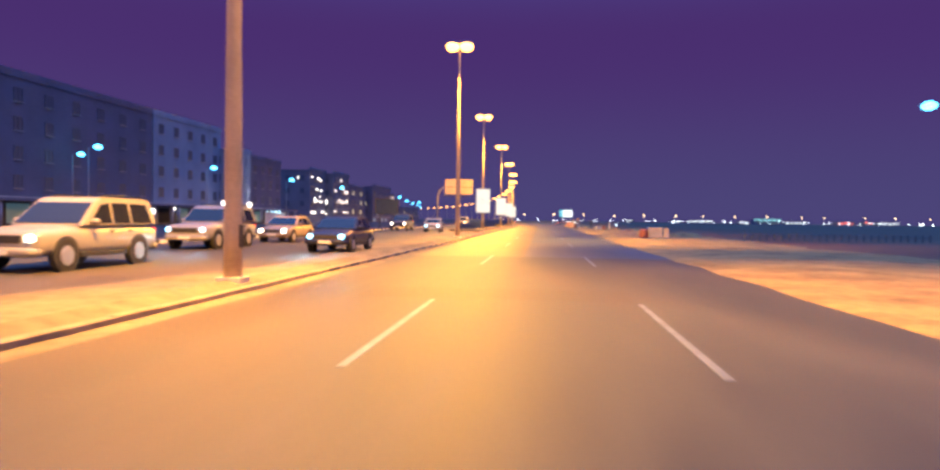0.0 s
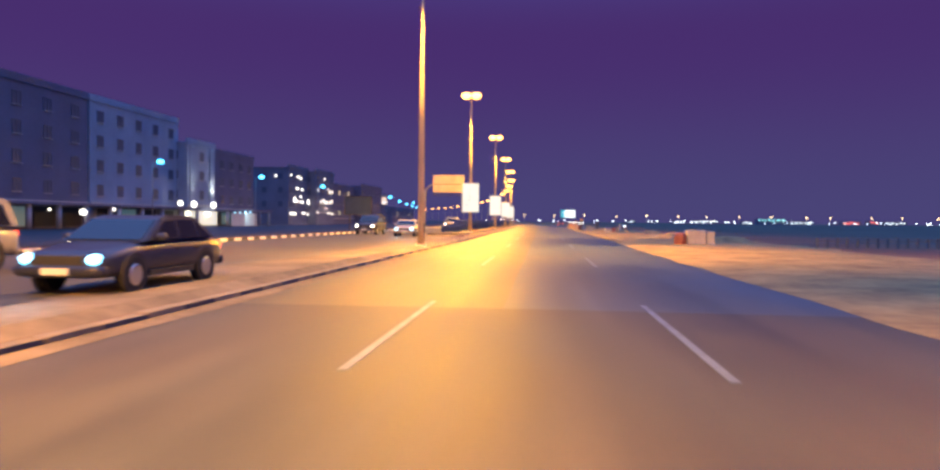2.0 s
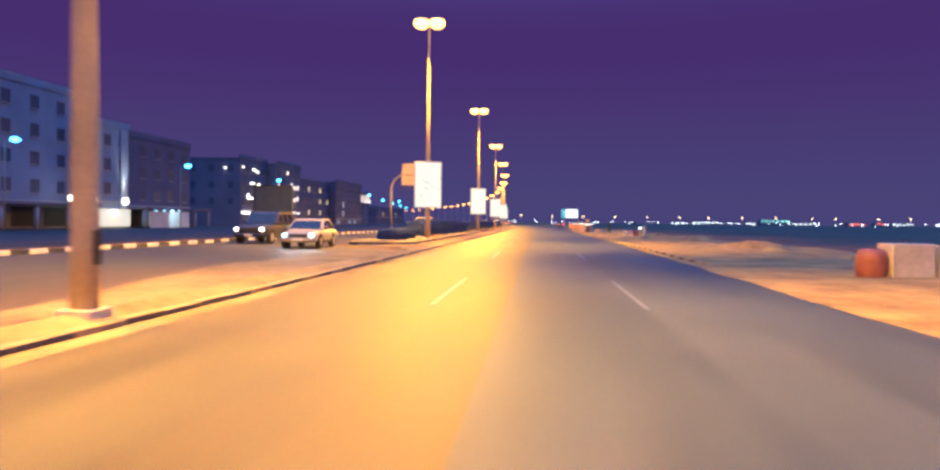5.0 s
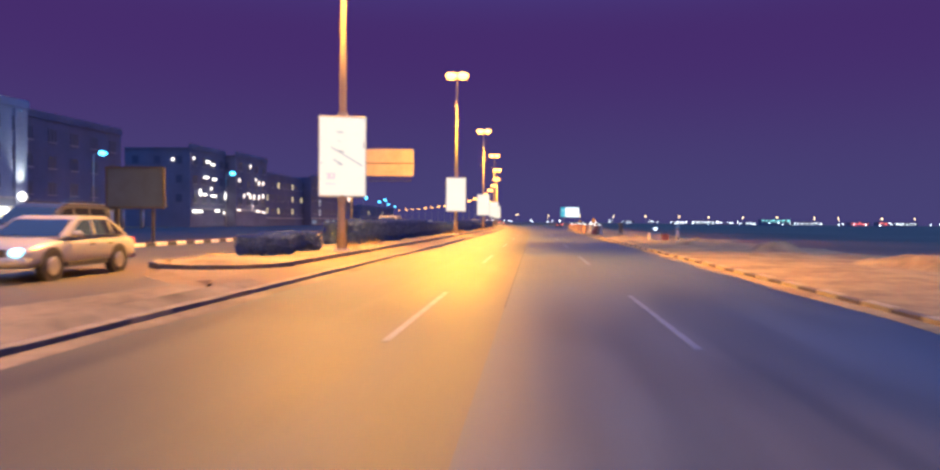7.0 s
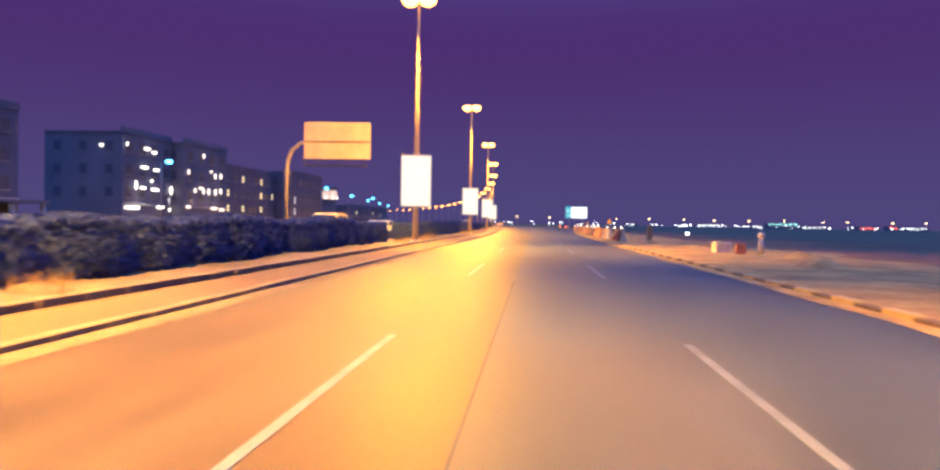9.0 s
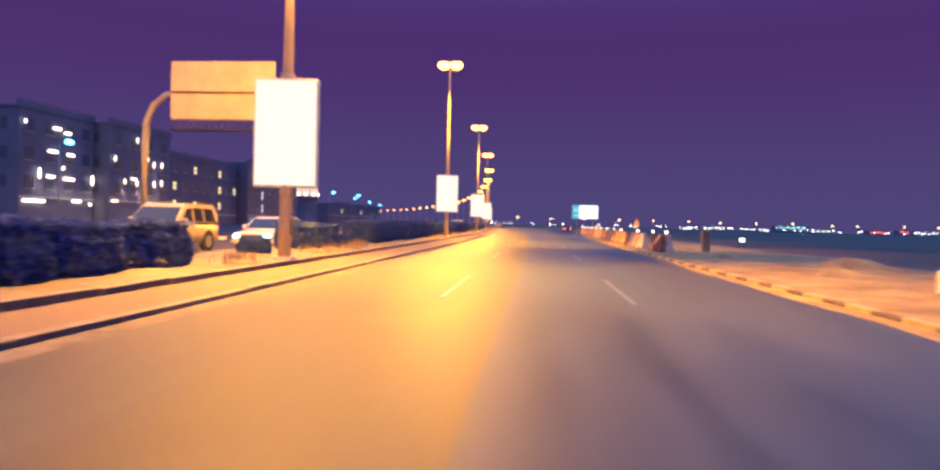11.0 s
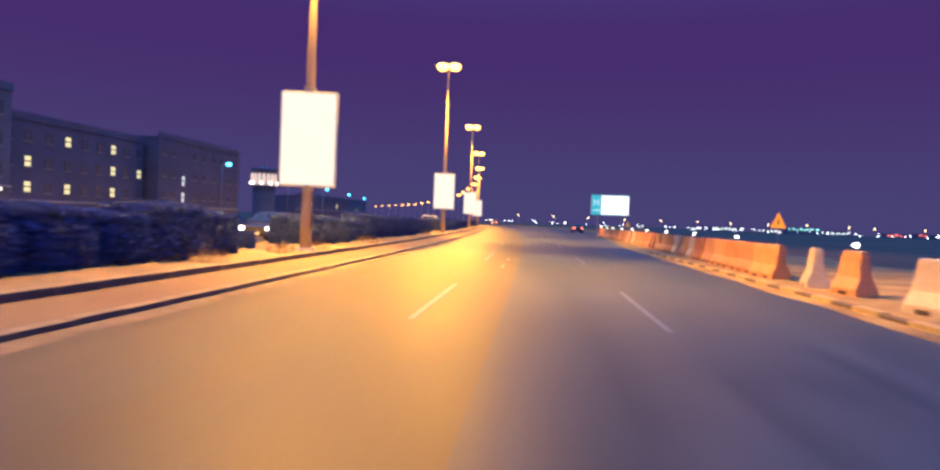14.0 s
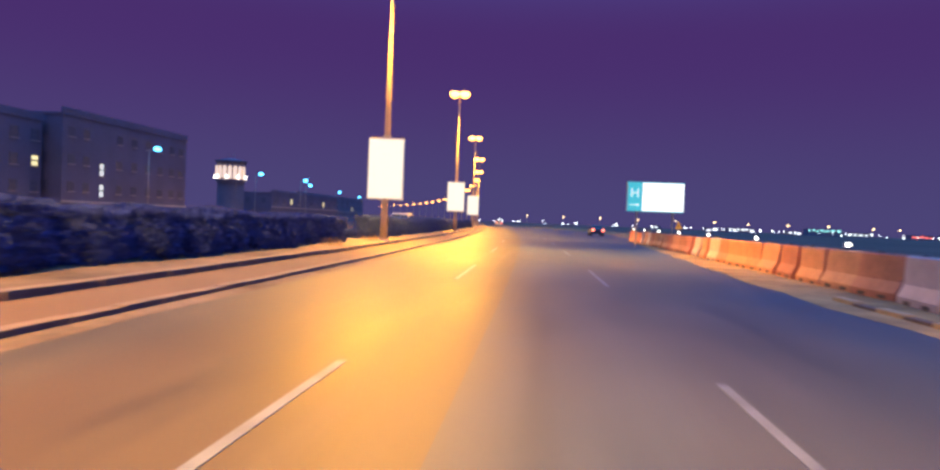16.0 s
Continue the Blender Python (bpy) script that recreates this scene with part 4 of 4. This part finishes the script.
lamp("facade_light", "SPOT", (-57.2, 202.1, 8.6), 300, (1.0, 0.8, 0.7), 0.15, aim=(-58.3, 202.1, 3), angle=60, blend=0.9)
flats = building("dark apartment block with a few yellow lit windows", -60, 206.8, 235.6, 11.15, 13, PLASTER_DARK, 3, 9, lit={(1, 1), (0, 1), (2, 3), (0, 3), (2, 6), (1, 6), (0, 6), (1, 8)}, ground=1.75, win=(1.05, 1.15), columns=[1.6, 4.7, 8.2, 11.7, 15.0, 18.2, 21.2, 24.4, 27.6], transom=True)
villa = building("dark apartment house with a lit stair window column", -58, 236.4, 265, 12.2, 14, PLASTER_DARK, 3, 8, ground=1.8, win=(0.9, 1.0), columns=[1.6, 4.4, 11.2, 14.6, 18.0, 21.2, 24.4, 27.0])
for z in (3.35, 6.05):
    window(villa, 7.45, z, 0.8, 1.5, WHITE_WINDOW, transom=True)
for y in (1.0, 13.0, 19.0):
    part("shop_front", box(0.004, 0.05, y, y + 3.4, 0.4, 1.4), TEAL_WINDOW, villa, "dim teal shop glazing")
building("low dark shop row beyond the service road", -66, 320, 372, 6.0, 12, PLASTER_DARK, 1, 10, lit={(0, 2), (0, 7)}, ground=2.8)
building("low dark shop row in the distance", -84, 385, 470, 8.0, 12, PLASTER_TAN, 2, 12, lit={(0, 2), (1, 5), (0, 9)}, ground=2.8)

# corner tower with lit arches
# Arch panes emit the warm wash that uplights throw on the gallery.
ARCH = mat("uplit_arch_glow", (0.9, 0.8, 0.65), 0.5, vary=0, emit=(1.0, 0.70, 0.48), power=0.8)
arches = thing("arched_tower", "round corner tower crowned by glowing arches", "building", m=pose(-67.4, 301, 0.3) @ Matrix.Diagonal((0.80, 0.80, 1.0, 1)))
part("wall", tube([(0, 0, 0), (0, 0, 7.2)], 3.4, 24), PLASTER_TAN, arches)
part("gallery", tube([(0, 0, 7.2), (0, 0, 7.5), (0, 0, 11.0), (0, 0, 11.4)], [3.9, 3.9, 3.6, 4.0], 24), PLASTER_TAN, arches)
part("roof", tube([(0, 0, 11.4), (0, 0, 11.7), (0, 0, 12.2)], [4.1, 4.1, 0.6], 24), PLASTER_DARK, arches)
for i in range(9):
    a = radians(180 + 20 * i + 10)
    bm = bmesh.new()
    pts = [(-0.5, 7.8), (0.5, 7.8)] + [(0.5 * math.cos(radians(k)), 10.0 + 0.6 * math.sin(radians(k))) for k in range(0, 181, 30)]
    vs = [bm.verts.new((px, 0, pz)) for px, pz in pts]
    f = bm.faces.new(vs)
    got = bmesh.ops.extrude_face_region(bm, geom=[f])
    bmesh.ops.translate(bm, verts=[v for v in got["geom"] if isinstance(v, bmesh.types.BMVert)], vec=(0, 0.12, 0))
    bmesh.ops.recalc_face_normals(bm, faces=bm.faces)
    p = part("arch", bm, ARCH, arches, "arched opening, its glow standing in for uplighting")
    p.matrix_local = pose(3.93 * math.cos(a), 3.93 * math.sin(a), 0, 0, 0, math.degrees(a) + 90)
for i in range(1, 10, 2):
    a = radians(180 + 20 * i)
    part("uplight", ball((4.15 * math.cos(a), 4.15 * math.sin(a), 8.2), 0.21, 2.0), UPLIGHT, arches, "bright uplight between the arches", smooth=True)
part("mast", tube([(0.6, 0, 12), (0.6, 0, 13.6)], 0.06, 6), STEEL, arches)
part("mast", tube([(-0.8, 0, 12), (-0.8, 0, 13.2)], 0.06, 6), STEEL, arches)

# ---- far side of the plain ----
FAR_GLOW = mat("far_lamp_lens", (0.9, 0.8, 0.6), 0.4, vary=0, emit=(1.0, 0.66, 0.30), power=9.0)


def far_lamp(glow, label, high, size):
    t = thing("street_lamp", label, "street lamp", "far street lamps")
    part("pole", tube([(0, 0, 0), (0, 0, high)], [0.15, 0.1], 6), STEEL, t)
    part("lens", ball((0, 0, high + 0.3), size, 0.9, seg=10, rings=6), glow, t, "glowing lens", smooth=True)
    return t


rng = random.Random(31)
warm, white = far_lamp(FAR_GLOW, "distant warm street lamp across the plain", 8.6, 0.6), far_lamp(FAR_WHITE, "distant white street lamp across the plain", 5.6, 0.36)
warm.matrix_world, white.matrix_world = pose(-20, 850, -0.06), pose(60, 780, -2.5)
for i in range(1, 17):
    copy_thing(warm, pose(-20 + 35.4 * i, 850 + rng.uniform(-15, 15), rng.uniform(-0.8, -0.06)))
for i in range(95):
    x = rng.uniform(-70, 640)
    copy_thing(white, pose(x, rng.uniform(740, 900), rng.uniform(-4.6, -2.6)))

SHOP = [mat("far_shop_glow_cyan", (0.5, 0.8, 0.8), 0.4, vary=0, emit=(0.35, 0.95, 0.95), power=2.6), mat("far_shop_glow_white", (0.8, 0.8, 0.8), 0.4, vary=0, emit=(0.85, 0.92, 1.0), power=3.2), mat("far_shop_glow_red", (0.8, 0.2, 0.2), 0.4, vary=0, emit=(1.0, 0.16, 0.12), power=2.6)]
for x, w, h, g in ((212, 28, 5, 1), (268, 12, 4, 1), (298, 34, 8, 0), (335, 26, 5, 1), (398, 22, 5, 2), (425, 10, 6, 2), (180, 12, 4, 1), (120, 10, 4, 1), (452, 26, 5, 1)):
    t = thing("shop", "distant low shop with a brightly lit front", "building", "far shops", pose(x * 0.945, 906, -0.06) @ Matrix.Diagonal((0.945, 0.945, 0.8, 1)))
    part("wall", box(-w / 2, w / 2, 0, 14, 0, h, 0.1), PLASTER_TAN, t)
    part("roof", box(-w / 2 - 0.4, w / 2 + 0.4, -0.6, 14.4, h, h + 0.6), PLASTER_DARK, t)
    x = -w / 2 + 0.8
    while x < w / 2 - 2.5:
        wide_one = rng.uniform(1.2, 4.0)
        top = h - rng.choice((0.4, 0.4, 1.6))
        part("shop_front", box(x, min(x + wide_one, w / 2 - 0.4), -0.14, -0.01, top - rng.uniform(0.8, 1.5), top), SHOP[g], t, "glowing shop front")
        x += wide_one + rng.uniform(0.8, 3.0)


# ---- vehicles ----
RUBBER = mat("tyre_rubber", (0.02, 0.02, 0.02), 0.85, vary=0.2)
RIM = mat("alloy_rim", (0.5, 0.5, 0.5), 0.35, 0.8, vary=0.1)
CAR_GLASS = mat("car_glass", (0.015, 0.018, 0.022), 0.06, vary=0)
TRIM = mat("black_trim", (0.03, 0.03, 0.03), 0.6, vary=0.1)
HEADLIGHT = mat("headlight_lens", (0.9, 0.95, 1.0), 0.2, vary=0, emit=(0.13, 0.66, 1.0), power=5.0)
WARM_HEADLIGHT = mat("warm_headlight_lens", (0.95, 0.95, 0.85), 0.2, vary=0, emit=(1.0, 0.95, 0.78), power=9)
TAIL = mat("tail_lamp_lens", (0.6, 0.03, 0.02), 0.3, vary=0, emit=(1.0, 0.08, 0.05), power=2.0)
TAIL_ON = mat("lit_tail_lamp", (0.6, 0.03, 0.02), 0.3, vary=0, emit=(1.0, 0.16, 0.10), power=9.0)
PLATE = mat("plain_plate", (0.7, 0.7, 0.68), 0.5, vary=0.05)


def loft(stations, sides=20, n=4.5):
    """A rounded body through stations of (y, half width, bottom, top)."""
    bm = bmesh.new()
    rings = []
    for y, w, z0, z1 in stations:
        ring = []
        for k in range(sides):
            c, q = math.cos(2 * math.pi * (k + 0.5) / sides), math.sin(2 * math.pi * (k + 0.5) / sides)
            ring.append(bm.verts.new((w * math.copysign(abs(c) ** (2 / n), c), y, (z0 + z1) / 2 + (z1 - z0) / 2 * math.copysign(abs(q) ** (2 / n), q))))
        rings.append(ring)
    for lo, hi in zip(rings, rings[1:]):
        for k in range(sides):
            bm.faces.new((lo[k], lo[(k + 1) % sides], hi[(k + 1) % sides], hi[k]))
    bm.faces.new(rings[0])
    bm.faces.new(rings[-1][::-1])
    bmesh.ops.recalc_face_normals(bm, faces=bm.faces)
    return bm


def car(name, label, x, y, turn, paint, kind, light=HEADLIGHT, tail=TAIL, beam=0):
    """A car with its nose towards -y when turn is 0."""
    t = thing(name, label, "car", m=pose(x, y, 0.005, 0, 0, turn))
    if kind == "suv":
        L, W, top, waist, r, lamp_z, tail_z = 5.1, 1.0, 1.88, 1.12, 0.39, 0.82, 0.92
        body = [(-2.53, 0.70, 0.52, 0.84), (-2.48, 0.88, 0.43, 0.97), (-2.25, 0.97, 0.38, 1.05), (-1.3, 1.0, 0.36, 1.12), (0.0, 1.0, 0.36, 1.14), (1.5, 1.0, 0.36, 1.14), (2.3, 0.98, 0.38, 1.13), (2.5, 0.92, 0.43, 1.08), (2.56, 0.76, 0.5, 0.96)]
        cab = [(-1.05, 1.1), (-0.22, 1.76), (0.05, 1.86), (2.1, 1.86), (2.3, 1.78), (2.47, 1.12)]
        side = [[(-0.68, 1.17), (-0.1, 1.66), (0.28, 1.72), (0.28, 1.17)], [(0.38, 1.17), (0.38, 1.72), (1.12, 1.72), (1.12, 1.17)], [(1.22, 1.17), (1.22, 1.72), (2.0, 1.70), (2.2, 1.17)]]
    else:
        L, W, top, waist, r, lamp_z, tail_z = 4.6, 0.9, 1.46, 0.92, 0.33, 0.64, 0.76
        body = [(-2.32, 0.60, 0.40, 0.64), (-2.25, 0.80, 0.33, 0.73), (-2.0, 0.87, 0.29, 0.81), (-1.1, 0.9, 0.28, 0.94), (0.0, 0.9, 0.28, 0.97), (1.5, 0.9, 0.28, 0.99), (2.1, 0.87, 0.30, 0.97), (2.28, 0.80, 0.35, 0.92), (2.35, 0.62, 0.42, 0.82)]
        cab = [(-1.1, 0.92), (-0.3, 1.38), (0.0, 1.45), (0.95, 1.45), (1.2, 1.4), (1.85, 0.96)]
        side = [[(-0.72, 0.98), (-0.2, 1.33), (0.2, 1.36), (0.2, 0.98)], [(0.3, 0.98), (0.3, 1.36), (0.95, 1.36), (1.05, 0.98)], [(1.13, 0.98), (1.05, 1.35), (1.62, 0.99)]]
    front, rear = body[0][0], body[-1][0]
    part("body", loft(body), paint, t, smooth=True)
    bm = extrude(cab, -W + 0.02, W - 0.02)
    for v in bm.verts:
        k = (v.co.z - waist) / (top - waist)
        v.co.x *= 1 - 0.16 * max(0, k)
    bmesh.ops.bevel(bm, geom=list(bm.edges), offset=0.035, segments=2, affect="EDGES")
    part("cabin", bm, paint, t)

    def lean(z):
        return (W - 0.02) * (1 - 0.16 * max(0, (z - waist) / (top - waist))) + 0.006

    for s in (-1, 1):
        for poly in side:
            bm = bmesh.new()
            vs = [bm.verts.new((s * lean(z), yy, z)) for yy, z in poly]
            f = bm.faces.new(vs)
            got = bmesh.ops.extrude_face_region(bm, geom=[f])
            bmesh.ops.translate(bm, verts=[v for v in got["geom"] if isinstance(v, bmesh.types.BMVert)], vec=(-s * 0.02, 0, 0))
            bmesh.ops.recalc_face_normals(bm, faces=bm.faces)
            part("side_window", bm, CAR_GLASS, t)
        for yy in ((0.14, 0.98) if kind == "suv" else (0.06, 0.84)):
            part("door_handle", box(s * W - 0.012, s * W + 0.022, yy, yy + 0.16, waist - 0.17, waist - 0.13, 0.008), TRIM, t, "dark door handle")
        part("sill", box(s * (W - 0.05) - 0.05, s * (W - 0.05) + 0.05, -L * 0.2, L * 0.18, r - 0.06, r + 0.06, 0.02), TRIM, t, "dark side sill")
        if kind == "suv":
            part("roof_rail", tube([(s * 0.72, 0.2, 1.86), (s * 0.72, 0.3, 1.92), (s * 0.72, 1.9, 1.92), (s * 0.72, 2.0, 1.86)], 0.022, 6), TRIM, t, "dark roof rail")
        part("mirror", ball((s * (W + 0.08), cab[0][0] + 0.45, waist + 0.1), 0.11, 0.8), paint, t, smooth=True)
        part("headlight", ball((s * (W - 0.27), front + 0.1, lamp_z), 0.15, 0.7), light, t, "bright glowing headlight", smooth=True)
        part("tail_lamp", box(s * (W - 0.24) - 0.12, s * (W - 0.24) + 0.12, rear - 0.12, rear + 0.0, tail_z - 0.1, tail_z + 0.12, 0.02), tail, t, "red tail lamp")
        for k, yy in enumerate((-L * 0.31, L * 0.29)):
            bm = tube([(s * (W - 0.21), yy, r), (s * (W + 0.015), yy, r)], r, 20)
            wheel = part("wheel", bm, RUBBER, t, "black tyre")
            part("rim", tube([(s * (W + 0.005), yy, r), (s * (W + 0.03), yy, r)], [r * 0.66, r * 0.58], 16), RIM, wheel, "alloy rim")
            bm = tube([(s * (W - 0.1), yy, r + 0.02), (s * (W + 0.008), yy, r + 0.02)], r + 0.07, 20)
            part("wheel_arch", bm, TRIM, t, "dark wheel arch")
    for a, b, name2 in ((cab[0], cab[1], "windscreen"), (cab[5], cab[4], "rear_window")):
        bm = bmesh.new()
        pts = []
        for f in (0.1, 0.92):
            yy, z = a[0] + (b[0] - a[0]) * f, a[1] + (b[1] - a[1]) * f
            off = -0.02 if name2 == "windscreen" else 0.02
            pts.append([(-lean(z) + 0.1, yy + off, z + 0.012), (lean(z) - 0.1, yy + off, z + 0.012)])
        q = [pts[0][0], pts[0][1], pts[1][1], pts[1][0]]
        f = bm.faces.new([bm.verts.new(p) for p in q])
        got = bmesh.ops.extrude_face_region(bm, geom=[f])
        bmesh.ops.translate(bm, verts=[v for v in got["geom"] if isinstance(v, bmesh.types.BMVert)], vec=(0, 0.02 if name2 == "windscreen" else -0.02, -0.01))
        bmesh.ops.recalc_face_normals(bm, faces=bm.faces)
        part(name2, bm, CAR_GLASS, t)
    part("grille", box(-W + 0.45, W - 0.45, front - 0.02, front + 0.06, lamp_z - 0.11, lamp_z + 0.08, 0.02), TRIM, t, "dark grille")
    part("bumper", loft([(front - 0.08, W - 0.3, r + 0.04, r + 0.18), (front - 0.03, W - 0.08, r, r + 0.22), (front + 0.14, W - 0.01, r - 0.02, r + 0.23)], 16), paint, t, smooth=True)
    part("bumper", loft([(rear - 0.12, W - 0.01, r - 0.02, r + 0.23), (rear + 0.03, W - 0.08, r, r + 0.22), (rear + 0.08, W - 0.3, r + 0.04, r + 0.18)], 16), paint, t, smooth=True)
    if beam:
        for s in (-1, 1):
            nose = t.matrix_world @ Vector((s * (W - 0.26), front - 0.2, lamp_z))
            lamp("headlight_beam", "SPOT", nose, beam, (0.30, 0.68, 1.0), 0.08, aim=t.matrix_world @ Vector((s * 0.6, front - 14, 0.0)), angle=70, blend=1.0)
    part("number_plate", box(-0.26, 0.26, front - 0.1, front - 0.082, r + 0.05, r + 0.17), PLATE, t, "blank pale plate")
    return t


def paint(name, colour):
    m = mat(name, colour, 0.28, 0.1, vary=0.06, scale=2, fine=2)
    return m


WHITE_PAINT, GOLD_PAINT, DARK_PAINT, SILVER_PAINT = paint("white_car_paint", (0.32, 0.31, 0.30)), paint("gold_car_paint", (0.36, 0.29, 0.20)), paint("dark_blue_car_paint", (0.03, 0.035, 0.06)), paint("silver_car_paint", (0.42, 0.41, 0.40))
car("suv", "large pale full-size SUV with bright headlights on the road", -12.5, 17.5, 0, WHITE_PAINT, "suv", WARM_HEADLIGHT)
car("suv", "white SUV with glowing headlights in the oncoming lanes", -14.6, 29.9, 0, WHITE_PAINT, "suv", beam=200)
car("sedan", "gold sedan in the oncoming lanes", -14.5, 38.8, 0, GOLD_PAINT, "sedan", WARM_HEADLIGHT)
car("sedan", "dark sedan with dazzling blue-white headlights beside the median", -8.5, 29.2, 0, DARK_PAINT, "sedan", beam=320)
car("sedan", "white sedan with bright headlights in the oncoming lanes", -11.7, 75.6, 4, WHITE_PAINT, "sedan", beam=220)
car("suv", "dark SUV in the far oncoming lane", -16.4, 81.5, 0, DARK_PAINT, "suv", WARM_HEADLIGHT, TAIL_ON)
car("suv", "gold SUV behind the hedge in the oncoming lanes", -14.3, 126.5, 0, GOLD_PAINT, "suv", WARM_HEADLIGHT)
car("sedan", "silver sedan with dazzling headlights behind the hedge", -11.4, 130.0, 0, SILVER_PAINT, "sedan", beam=320)
car("sedan", "dark sedan behind the hedge in the oncoming lanes", -13.0, 168.0, 0, DARK_PAINT, "sedan", WARM_HEADLIGHT)
car("suv", "white SUV far ahead in the oncoming lanes", -14.4, 226.0, 2, WHITE_PAINT, "suv")
car("sedan", "silver sedan far ahead in the oncoming lanes", -19.5, 285.0, 5, SILVER_PAINT, "sedan")
car("sedan", "white sedan far off in the oncoming lanes", -24.0, 330.0, 6, WHITE_PAINT, "sedan")
car("sedan", "dark sedan ahead with red tail lamps lit", 6.6, 256.0, 183, DARK_PAINT, "sedan", tail=TAIL_ON)
car("suv", "silver SUV far ahead with red tail lamps lit", -15.0, 375.0, 187, SILVER_PAINT, "suv", tail=TAIL_ON)
